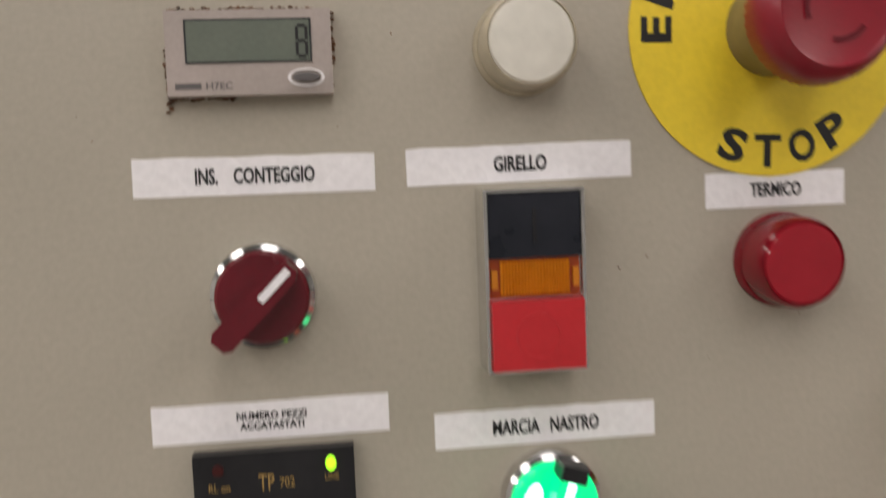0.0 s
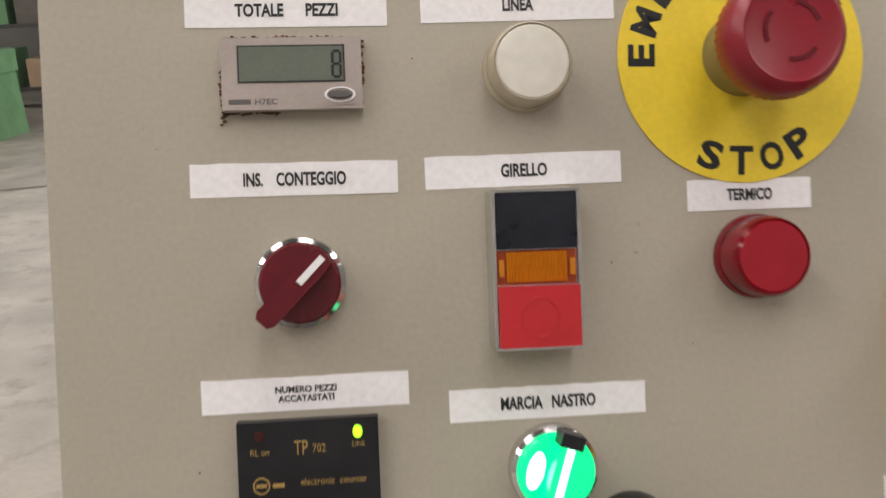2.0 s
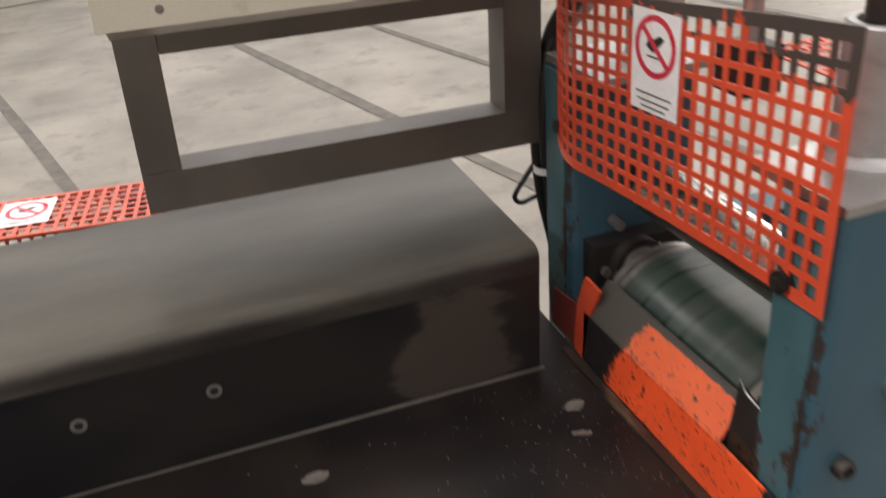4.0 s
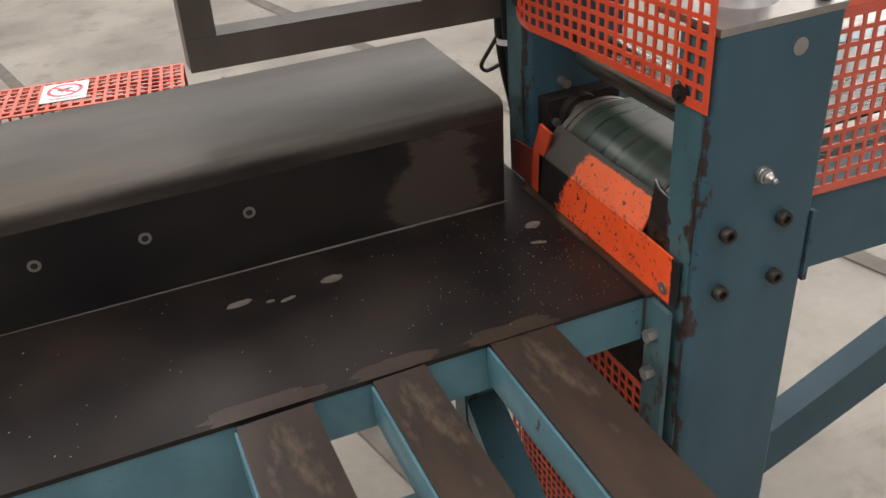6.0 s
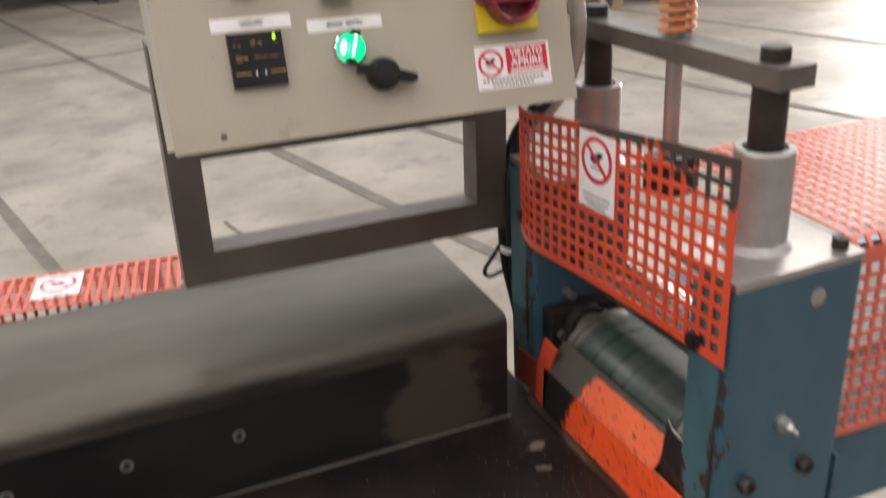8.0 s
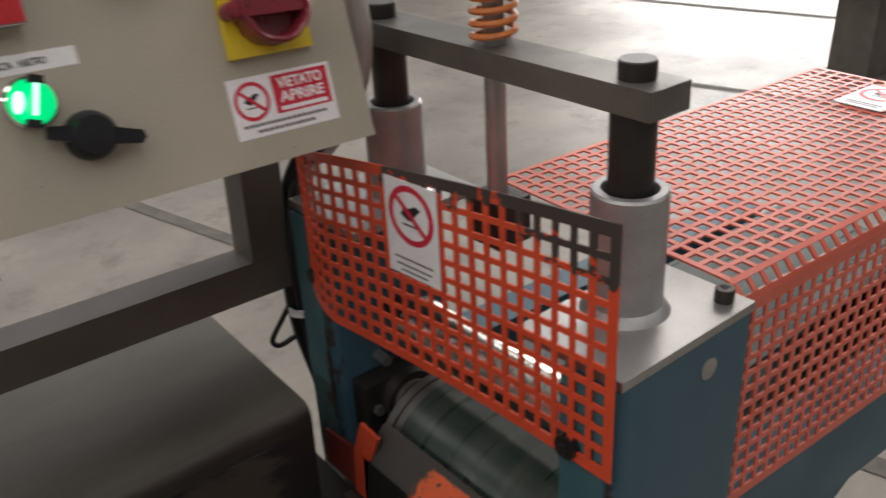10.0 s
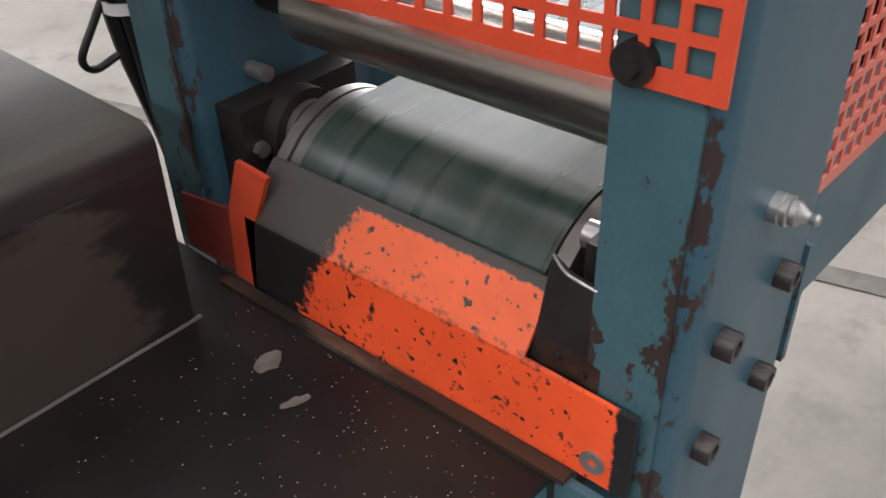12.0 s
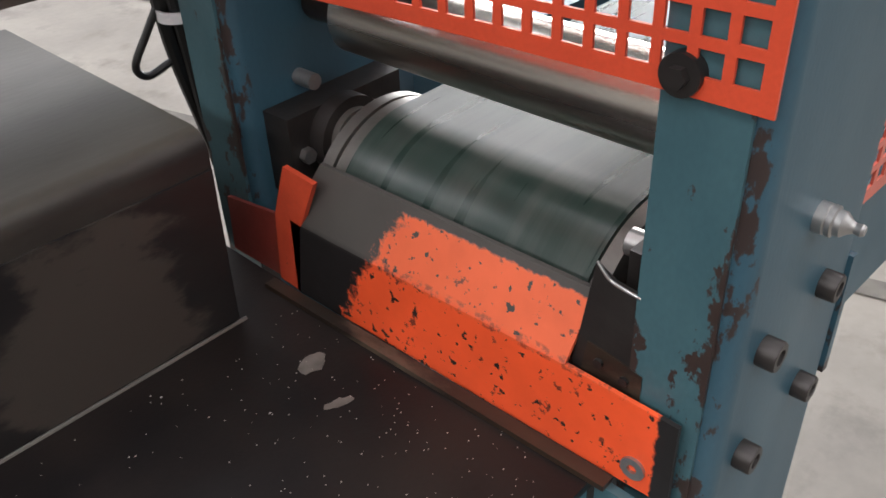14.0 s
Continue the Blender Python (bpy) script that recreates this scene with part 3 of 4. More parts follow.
pilot_lamp("pilot_lamp", 166.4, 187.3, LAMP_WHITE, LAMP_RIM, "round opal white pilot lamp on the panel", r=0.0145)
pilot_lamp("pilot_lamp", 247.4, 117.8, LENS_RED, LENS_RIM, "round red pilot lamp, unlit, on the panel", r=0.0146, h=0.0165, k=0.86)


def selector_switch(u, v, knob, label, angle, lit=False):
    t = thing("selector_switch", on_panel(u, v) @ Matrix.Diagonal((1.05, 1.05, 1, 1)), label, "switch")
    part("bezel", lathe([(0.0150, 0), (0.0150, 0.003), (0.0146, 0.0055), (0.0132, 0.0068), (0.0124, 0.006), (0.0, 0.006)], 56), CHROME, t, "chrome bezel")
    part("disc", lathe([(0.0130, 0.006), (0.0130, 0.0085), (0.0122, 0.0095), (0, 0.0095)], 48), knob, t)
    m = Matrix.Rotation(radians(angle), 4, "Z")
    pts = [(-0.0165, -0.0022), (-0.0145, -0.0036), (0.0105, -0.0036), (0.0128, -0.002), (0.0128, 0.002), (0.0105, 0.0036), (-0.0145, 0.0036), (-0.0165, 0.0022)]
    grip = part("grip", prism(pts, 0.0095, 0.0185), knob, t, bevel=0.0011, at=m)
    if lit:
        grip.matrix_local = m @ Matrix.Diagonal((0.86, 1, 1, 1))
        part("pointer", box(-0.009, 0.0115, -0.0012, 0.0012, 0.0186, 0.0189), GREEN_HOT, grip, "glowing pale green pointer")
        bm = lathe([(0, 0.0098), (0.0032, 0.0098), (0.0026, 0.0102), (0, 0.0103)], 24)
        bm.transform(T((-0.001, 0.0072, 0)) @ Matrix.Diagonal((2.0, 0.9, 1, 1)))
        part("glow_spot", bm, GREEN_HOT, t, at=m)
        for s in (1, -1):
            part("grip_end", box(s * 0.0143 - 0.0026, s * 0.0143 + 0.0026, -0.0038, 0.0038, 0.0094, 0.0187), BLACK, grip, "black grip end", bevel=0.0006)
    else:
        part("pointer", box(0.0005, 0.0115, -0.0011, 0.0011, 0.0186, 0.0189), STICKER, grip, "white pointer line")
    return t


selector_switch(85.0, 116.4, KNOB_RED, "dark red selector switch with chrome bezel, turned up to the side", 45)
selector_switch(169.7, 46.7, GREEN_LIT, "lit green selector switch with chrome bezel", 72, lit=True)


def double_button():
    t = thing("double_push_button", on_panel(164.9, 117.4, 0, -0.6) @ Matrix.Diagonal((0.99, 0.985, 1, 1)), "double push button, black above and red below, with amber lamp", "button")
    bm = box(-0.0152, 0.0152, -0.0275, 0.0275, 0, 0.0125)
    part("frame", bm, CHROME, t, "chrome frame", bevel=0.0012)
    for dims in ((-0.0152, -0.0141, -0.0275, 0.0275), (0.0141, 0.0152, -0.0275, 0.0275), (-0.0140, 0.0140, 0.0266, 0.0275), (-0.0140, 0.0140, -0.0275, -0.0266)):
        part("chrome_edge", box(*dims, 0.0124, 0.0154), CHROME, t, bevel=0.0003)
    start = part("start_button", box(-0.0138, 0.0138, 0.0070, 0.0264, 0.0125, 0.0148), PUSH_BLACK, t, "black start button", bevel=0.0008)
    part("start_mark", box(-0.0006, 0.0006, 0.0115, 0.0215, 0.0148, 0.0152), BLACK, start, bevel=0.0002)
    part("lamp_surround", box(-0.0138, 0.0138, -0.0052, 0.0068, 0.0125, 0.0132), AMBER_RED, t)
    pts = [(-0.0105, 0.0132), (0.0104, 0.0132)]
    for k in range(22)[::-1]:
        x = -0.0105 + k * 0.00095
        pts += [(x + 0.00095, 0.0143), (x + 0.00048, 0.0150)]
    bm = prism(pts + [(-0.0105, 0.0143)], -0.0042, 0.0060, "y")
    part("lamp_lens", bm, AMBER, t, "ribbed amber lens", smooth=False)
    for s in (-1, 1):
        part("lens_clip", box(s * 0.0123 - 0.0009, s * 0.0123 + 0.0009, -0.0022, 0.0035, 0.0132, 0.0146), AMBER, t, bevel=0.0003)
    stop = part("stop_button", box(-0.0139, 0.0139, -0.0264, -0.0056, 0.0125, 0.0180), RED, t, "raised red stop button", bevel=0.0007)
    part("stop_ring", ring(0.0062, 0.0070, 0.0179, 0.0183, 40, None), RED, stop, at=T((0, -0.0163, 0)))
    return t


double_button()


def emergency_stop():
    t = thing("emergency_stop", on_panel(245.9, 190.2, 0, -1.0), "red mushroom emergency stop on a round yellow plate", "emergency stop")
    disc = part("plate", lathe([(0, 0), (0.0458, 0), (0.0458, 0.0008), (0, 0.0008)], 96), YELLOW, t, "round yellow plate")
    for word, r, start, step, size in (("EMERGENCY", 0.0372, 179.5, -18.6, (0.0080, 0.0098)), ("STOP", 0.0378, 250.5, 17.6, (0.0088, 0.0104))):
        for k, ch in enumerate(word):
            a = start + k * step
            up = a - 90 if step < 0 else a + 90
            text_mesh(ch, size[0] * (1.15 if ch in "MG" else 1.0), size[1], INK, disc, T((r * math.cos(radians(a)), r * math.sin(radians(a)), 0.0008)) @ Matrix.Rotation(radians(up), 4, "Z"), name="letter", bold=0.035)
    part("sleeve", lathe([(0.0148, 0.0008), (0.0148, 0.016), (0.0134, 0.017), (0.0134, 0.030), (0, 0.030)], 48), BRASS, t, "worn brass coloured sleeve")
    prof = [(0.0125, 0.0185), (0.0175, 0.019), (0.0200, 0.0215), (0.0204, 0.026), (0.0200, 0.031), (0.0185, 0.0345), (0.0165, 0.0360), (0.0150, 0.0355), (0.0, 0.0358)]
    bm = lathe(prof, 90)
    for v in bm.verts:
        q = math.hypot(v.co.x, v.co.y)
        if q > 0.0198 and v.co.z < 0.028:
            s = 1 + 0.012 * (1 if int(round(math.atan2(v.co.y, v.co.x) / (2 * math.pi) * 90)) % 2 else -1)
            v.co.x, v.co.y = v.co.x * s, v.co.y * s
    for v in bm.verts:
        v.co.z += 0.003
    cap = part("mushroom_cap", bm, MUSH_RED, t, "ribbed red mushroom cap")
    for a0 in (20, 140, 260):
        bm = bmesh.new()
        n = 10
        inn = [bm.verts.new((0.0085 * math.cos(radians(a0 + k * 7)), 0.0085 * math.sin(radians(a0 + k * 7)), 0.0391)) for k in range(n)]
        out = [bm.verts.new((0.0098 * math.cos(radians(a0 + k * 7)), 0.0098 * math.sin(radians(a0 + k * 7)), 0.0391)) for k in range(n)]
        for k in range(n - 1):
            bm.faces.new((inn[k], out[k], out[k + 1], inn[k + 1]))
        part("turn_arrow", bm, KNOB_RED, cap)
    return t


emergency_stop()


def preset_counter():
    t = thing("preset_counter", on_panel(85, 46.1, 0, -0.4), "black square electronic preset counter with gold lettering", "counter")
    part("housing", box(-0.0239, 0.0239, -0.0236, 0.0236, 0, 0.005), BLACK, t, bevel=0.0008)
    z = 0.005
    bm = lathe([(0.0016, 0), (0.0016, 0.0006), (0, 0.0008)], 20)
    bm.transform(Matrix.Diagonal((1.0, 1.35, 1, 1)))
    part("line_led", bm, LED_GREEN, t, "lit yellow green light", at=T((0.0168, 0.0188, z)))
    part("relay_led", lathe([(0.0017, 0), (0.0017, 0.0006), (0, 0.0008)], 20), LED_RED, t, at=T((-0.0165, 0.0188, z)))
    for words, w, h, x, y in (("TP", 0.0046, 0.0048, -0.0025, 0.0143), ("702", 0.0044, 0.0028, 0.0036, 0.0139), ("electronic  counter", 0.0225, 0.0022, 0.0082, 0.0026), ("LINE", 0.0042, 0.0017, 0.0170, 0.0146), ("RL on", 0.0062, 0.0022, -0.0164, 0.0134)):
        text_mesh(words, w, h, GOLD_INK, t, T((x, y, z)))
    part("maker_ring", ring(0.0024, 0.0029, 0, 0.0002, 28), GOLD_INK, t, at=T((-0.0162, 0.0020, z)))
    part("maker_bar", box(-0.0018, 0.0018, -0.0006, 0.0006, 0, 0.0002), GOLD_INK, t, at=T((-0.0162, 0.0020, z)))
    part("maker_bar", box(-0.0020, 0.0020, -0.0007, 0.0007, 0, 0.0002), GOLD_INK, t, at=T((-0.0105, 0.0019, z)))
    for x in (-0.0142, 0.0162):
        part("gold_bar", box(x - 0.0068, x + 0.0068, -0.0119, -0.0105, z, z + 0.0002), GOLD_INK, t)
    for x in (-0.0030, 0.0050):
        wheel = part("thumb_wheel", box(x - 0.0026, x + 0.0026, -0.0150, -0.0086, z - 0.001, z + 0.0006), PUSH_BLACK, t, bevel=0.0004)
        text_mesh("1", 0.0011, 0.0036, STICKER, wheel, T((x, -0.0118, z + 0.0006)), name="wheel_digit")
    return t


preset_counter()


def lock_handle():
    t = thing("lock_handle", on_panel(197.5, 20.5, 0, -15.5), "black plastic wing handle that locks the panel", "handle")
    part("boss", lathe([(0.0155, 0), (0.0155, 0.006), (0.0140, 0.0135), (0.0118, 0.0165), (0, 0.0172)], 48), BLACK, t)
    pts = [(-0.026, -0.0036), (-0.012, -0.0048), (0.014, -0.0048), (0.029, -0.0040), (0.0315, 0.0), (0.029, 0.0042), (0.014, 0.0052), (-0.012, 0.0052), (-0.026, 0.0038)]
    part("wing", prism(pts, 0.005, 0.0145), BLACK, t, bevel=0.0016, seg=3)
    return t


lock_handle()


def main_switch():
    t = thing("main_switch", on_panel(332, 76.7, 0, -0.9), "maroon rotary main switch on a square yellow plate", "switch")
    part("plate", box(-0.0315, 0.0315, -0.0302, 0.0302, 0, 0.0065), YELLOW_P, t, "yellow square plate", bevel=0.0018, seg=3)
    bm = bmesh.new()
    n = 64
    prof = [(0.0245, 0.0065), (0.0258, 0.009), (0.0262, 0.020), (0.0255, 0.0275), (0.0240, 0.0290), (0.0220, 0.0280), (0.0205, 0.024), (0.0195, 0.012), (0, 0.011)]
    lathe(prof, n, bm)
    for v in bm.verts:
        q = math.hypot(v.co.x, v.co.y)
        if q > 0.0215:
            a = math.atan2(v.co.y, v.co.x)
            f = 1 - 0.035 * max(0.0, math.cos(a * 7)) ** 4
            v.co.x, v.co.y = v.co.x * f, v.co.y * f
    part("dial", bm, MAROON, t, "deep maroon dial")
    part("grip", prism([(-0.0240, -0.0052), (0.0185, -0.0062), (0.0200, -0.003), (0.0200, 0.003), (0.0185, 0.0062), (-0.0240, 0.0052)], 0.010, 0.0270), MAROON, t, bevel=0.0018, seg=3)
    part("nose", lathe([(0.0060, 0.0065), (0.0064, 0.012), (0.0064, 0.023), (0.0050, 0.0255), (0, 0.026)], 28), MAROON, t, at=T((-0.0275, 0.0005, 0)))
    part("padlock_hole", lathe([(0, 0), (0.0017, 0), (0.0017, 0.0004), (0, 0.0004)], 16), BLACK, t, at=T((-0.0225, 0.0010, 0.0270)))
    return t


main_switch()


def ban_ring(t, r, z, cx=0.0, cy=0.0):
    """A red ring with a slanting bar over a dark gear-like pictogram."""
    part("red_ring", ring(r * 0.80, r, 0, 0.0002, 48), SIGN_RED, t, at=T((cx, cy, z)))
    part("red_bar", box(-r * 0.86, r * 0.86, -r * 0.09, r * 0.09, 0.0001, 0.0003), SIGN_RED, t, at=T((cx, cy, z)) @ Matrix.Rotation(radians(-42), 4, "Z"))
    bm = bmesh.new()
    prism([(-0.45 * r, -0.02 * r), (-0.1 * r, -0.2 * r), (0.15 * r, 0.0), (0.45 * r, 0.3 * r), (0.2 * r, 0.38 * r), (-0.05 * r, 0.25 * r), (-0.35 * r, 0.2 * r)], 0, 0.00012, "z", bm)
    prism([(-0.4 * r, -0.3 * r), (0.35 * r, -0.3 * r), (0.35 * r, -0.36 * r), (-0.4 * r, -0.36 * r)], 0, 0.00012, "z", bm)
    part("pictogram", bm, INK, t, at=T((cx, cy, z)))


def ban_sign(name, m, label, w, h, r, cy, bars):
    t = thing(name, m, label, "sign", "prohibition signs")
    sheet = part("sheet", box(-w / 2, w / 2, -h / 2, h / 2, 0, 0.0006), STICKER, t, bevel=0.0002)
    ban_ring(sheet, r, 0.0006, 0, cy)
    for y, bw in bars:
        part("text_bar", box(-bw / 2, bw / 2, y - 0.0008, y + 0.0008, 0.0006, 0.0008), GREY_INK, sheet)
    return t


def opening_sign():
    t = thing("warning_sign", on_panel(333.7, 13.2, 0.05, -0.7), "white and red sign that forbids opening the panel", "sign")
    part("sheet", box(-0.0405, 0.0405, -0.0208, 0.0208, 0, 0.0004), STICKER, t, bevel=0.0001)
    ban_ring(t, 0.0135, 0.0004, -0.0245, 0.0040)
    field = part("red_field", box(-0.0075, 0.0375, -0.0080, 0.0185, 0.0004, 0.0006), SIGN_RED, t)
    text_mesh("VIETATO", 0.036, 0.0078, STICKER, field, T((0.0148, 0.0125, 0.0006)), bold=0.03)
    text_mesh("APRIRE", 0.036, 0.0078, STICKER, field, T((0.0148, 0.0030, 0.0006)), bold=0.03)
    part("text_bar", box(-0.004, 0.034, -0.0064, -0.0036, 0.0006, 0.0008), STICKER, t)
    for y, bw in ((-0.0125, 0.070), (-0.0170, 0.050)):
        n = int(bw / 0.0042)
        for k in range(n):
            x = -bw / 2 + k * 0.0042
            part("text_bar", box(x, x + 0.0031, y - 0.0011, y + 0.0011, 0.0004, 0.0006), GREY_INK, t)
    return t


opening_sign()

# ---- roller press ----
CX, CTOP = 0.1485, 1.167


def column(y0, y1, plate0, plate1, label):
    t = thing("press_column", pose(0, y0, 0), label, "column", "press columns")
    d = y1 - y0
    pts = []
    for cx, cy, a0 in ((0.011, 0.011, 180), (CX - 0.006, 0.006, 270), (CX - 0.006, d - 0.006, 0), (0.011, d - 0.011, 90)):
        q = 0.011 if cx < 0.05 else 0.006
        pts += [(cx + q * math.cos(radians(a0 + k * 15)), cy + q * math.sin(radians(a0 + k * 15))) for k in range(7)]
    part("shell", prism(pts, 0.02, CTOP - 0.008), SHELL, t)
    part("side_plate", box(-0.0025, 0.002, 0.011, d - 0.003, 0.60, CTOP - 0.012), FLANGE, t, "chipped and worn blue flange", bevel=0.001)
    part("top_plate", box(0, CX, plate0, plate1, CTOP - 0.0075, CTOP), STEEL, t, "bare steel top plate", bevel=0.0015)
    part("base_plate", box(-0.03, CX + 0.03, -0.03, d + 0.03, 0, 0.019), BLUE, t, bevel=0.002)
    return t


near = column(0.0, 0.056, 0.0, 0.098, "dark blue painted steel press column, worn at its edge")
far = column(0.366, 0.420, -0.058, 0.054, "dark blue painted steel press column, worn at its edge")


def socket_screw(x, z, r=0.0085, h=0.010):
    """A dark hexagon socket screw on the near column's face."""
    m = pose(x, 0, z, 90, 0, 0)
    bm = lathe([(r, 0), (r, h * 0.9), (r * 0.92, h), (r * 0.55, h), (r * 0.5, h * 0.5), (0, h * 0.5)], 24)
    part("socket_screw", bm, DARK_STEEL, near, "dark socket head screw", at=m)


for x, z in ((0.0315, 0.945), (0.1045, 0.944), (0.0305, 0.872), (0.104, 0.870)):
    socket_screw(x, z)
part("plug", lathe([(0.0088, 0), (0.0088, 0.0008), (0, 0.001)], 28), STEEL, near, "flush steel plug", at=pose(0.096, 0, 1.1326, 90))
part("grease_nipple", lathe([(0.0105, 0), (0.0105, 0.006), (0.0095, 0.007), (0.0105, 0.008), (0.0105, 0.011), (0.0085, 0.012), (0.0085, 0.016), (0.005, 0.020), (0.0035, 0.023), (0.0042, 0.027), (0.003, 0.029), (0, 0.029)], 24), STEEL, near, "bright grease nipple", at=pose(0.0692, 0, 1.005, 90) @ Matrix.Scale(0.78, 4))
part("corner_screw", lathe([(0.0075, 0), (0.0075, 0.010), (0.0068, 0.011), (0.004, 0.011), (0, 0.008)], 20), DARK_STEEL, near, at=T((0.1336, 0.017, CTOP)))


def lift_sleeve(x, y, label):
    t = thing("lift_sleeve", pose(x, y, CTOP), label, "sleeve", "lift sleeves")
    part("tube", lathe([(0.0275, 0), (0.0275, 0.094), (0.026, 0.096), (0.0205, 0.096), (0.0195, 0.094), (0.0195, 0.06), (0, 0.06)], 48), SLEEVE, t)
    part("weld", lathe([(0.0275, 0.007), (0.030, 0.005), (0.0335, 0.0), (0.027, 0.0)], 40), SLEEVE, t, "rough weld seam")
    part("spindle", lathe([(0.0162, 0.061), (0.0162, 0.1525), (0, 0.1525)], 32), DARK_STEEL, t, "dark spindle")
    return t


lift_sleeve(0.075, 0.062, "grey steel sleeve with a dark spindle on the column")
lift_sleeve(0.080, 0.345, "grey steel sleeve with a dark spindle on the column")

draw = thing("drawbar", pose(0.0765, 0.2, 1.340), "grey flat steel drawbar across the two spindles", "bar")
part("bar", box(-0.020, 0.020, -0.166, 0.166, -0.020, 0.0), BAR, draw, bevel=0.0015)
for y in (-0.138, 0.145):
    part("cap_screw", lathe([(0.013, 0), (0.013, 0.012), (0.012, 0.013), (0, 0.013)], 28), DARK_STEEL, draw, at=T((0, y, 0)))
part("tie_rod", lathe([(0, -0.16), (0.0085, -0.16), (0.0085, -0.02), (0, -0.02)], 24), STEEL, draw, "bright tie rod")
part("clevis", box(-0.018, 0.018, -0.020, 0.020, -0.165, -0.125), DARK_STEEL, draw, bevel=0.003)
bm = bmesh.new()
turns, per, rc, rw = 7, 20, 0.0165, 0.0026
rings = []
for k in range(turns * per + 1):
    a, z = 2 * math.pi * k / per, 0.003 + 0.066 * k / (turns * per)
    c = Vector((rc * math.cos(a), rc * math.sin(a), z))
    rr = Vector((math.cos(a), math.sin(a), 0))
    rings.append([bm.verts.new(c + rw * (math.cos(2 * math.pi * j / 8) * rr + math.sin(2 * math.pi * j / 8) * Vector((0, 0, 1)))) for j in range(8)])
for a, b in zip(rings, rings[1:]):
    for j in range(8):
        bm.faces.new((a[j], a[(j + 1) % 8], b[(j + 1) % 8], b[j]))
part("spring", bm, SPRING, draw, "orange coil spring")
part("spring_core", lathe([(0.0085, 0), (0.0085, 0.072), (0, 0.072)], 20), STEEL, draw)
part("spring_cap", lathe([(0, 0.070), (0.020, 0.070), (0.021, 0.078), (0.026, 0.084), (0.026, 0.110), (0, 0.112)], 32), DARK_STEEL, draw, "dark adjusting cap")

roll = thing("press_roller", pose(0.075, 0.214, 1.036), "bright worn steel press roller between the columns", "roller")
part("shell", rod((0, -0.154, 0), (0, 0.110, 0), 0.0275, 64), ROLLER, roll)
part("shaft", rod((0, -0.157, 0), (0, 0.157, 0), 0.014, 24), DARK_STEEL, roll)

drum = thing("belt_drum", pose(0.078, 0.214, 0.901), "dark green conveyor belt running over its drum", "conveyor belt")
bm = bmesh.new()
R, L = 0.075, 0.62
prof = [(R * math.cos(radians(a)), R * math.sin(radians(a))) for a in range(90, 271, 6)] + [(L, -R), (L, R)]
ri = [(x * 0.95, z * 0.95) for x, z in prof[:-2]] + [(L, -R * 0.95), (L, R * 0.95)]
for ya, yb in ((-0.118, 0.076),):
    cols = [[bm.verts.new((p[0], y, p[1])) for p in ring_] for y in (ya, yb) for ring_ in (prof, ri)]
    n = len(prof)
    for k in range(n):
        j = (k + 1) % n
        bm.faces.new((cols[0][k], cols[0][j], cols[2][j], cols[2][k]))
        bm.faces.new((cols[1][k], cols[3][k], cols[3][j], cols[1][j]))
        bm.faces.new((cols[0][k], cols[1][k], cols[1][j], cols[0][j]))
        bm.faces.new((cols[2][k], cols[2][j], cols[3][j], cols[3][k]))
part("belt", bm, BELT, drum, "worn dark green belt")
for y in (-0.124, 0.082, 0.095):
    part("drum_rim", rod((0, y - 0.005, 0), (0, y + 0.005, 0), 0.0735, 64), BAR, drum, "dull steel drum rim")
part("drum_shaft", rod((0, -0.157, 0), (0, 0.157, 0), 0.016, 24), DARK_STEEL, drum)

bear = thing("bearing_block", pose(0.05, 0.366, 0.985), "greasy dark bearing block with bright bolts", "bearing")
part("block", box(-0.035, 0.075, -0.026, 0.0, -0.075, -0.012), DARK_STEEL, bear, bevel=0.011, seg=4)
part("block_ear", rod((0.012, -0.040, -0.038), (0.012, -0.026, -0.038), 0.030, 32), DARK_STEEL, bear, bevel=0.004)
part("grease_ring", ring(0.016, 0.022, 0, 0.006, 32), BAR, bear, at=pose(0.012, -0.040, -0.038, 90))
for x, z, r in ((0.0, 0.002, 0.006), (-0.023, -0.043, 0.006), (0.042, -0.030, 0.006)):
    part("bolt", rod((x, -0.018 if z > 0 else -0.026 - r, z), (x, 0.0, z), r, 6 if z < 0 else 20), STEEL, bear, "bright steel bolt", bevel=0.001)
bear2 = thing("bearing_block", pose(0.05, 0.056, 0.93), "greasy dark bearing block beside the belt", "bearing")
part("block", box(-0.030, 0.065, 0.0, 0.016, -0.06, 0.05), DARK_STEEL, bear2, bevel=0.005)
part("bolt", rod((-0.012, 0.0, 0.042), (-0.012, 0.026, 0.042), 0.008, 20), STEEL, bear2, bevel=0.001)

# ---- chipped guard plate at the table's end ----
guard = thing("guard_plate", pose(-0.006, 0.2, 0.90), "chipped orange guard plate, worn black at one end", "guard plate")
low, kink, top = -0.0495, 0.013, 0.056


def plate_sheet(pts, thick=0.003):
    """pts are (y, z) in the plate's own axes; above the kink the sheet leans in."""
    bm = bmesh.new()
    lean = lambda z: -0.004 + (max(0.0, z - kink) * 0.42)
    a = [bm.verts.new((lean(z), y, z)) for y, z in pts]
    b = [bm.verts.new((lean(z) + thick, y, z)) for y, z in pts]
    bm.faces.new(a)
    bm.faces.new(b[::-1])
    for k in range(len(pts)):
        j = (k + 1) % len(pts)
        bm.faces.new((a[j], a[k], b[k], b[j]))
    return bm


part("lower_plate", plate_sheet([(-0.182, low), (-0.182, 0.010), (-0.112, kink), (0.119, kink), (0.123, low)]), PLATE, guard, smooth=False)
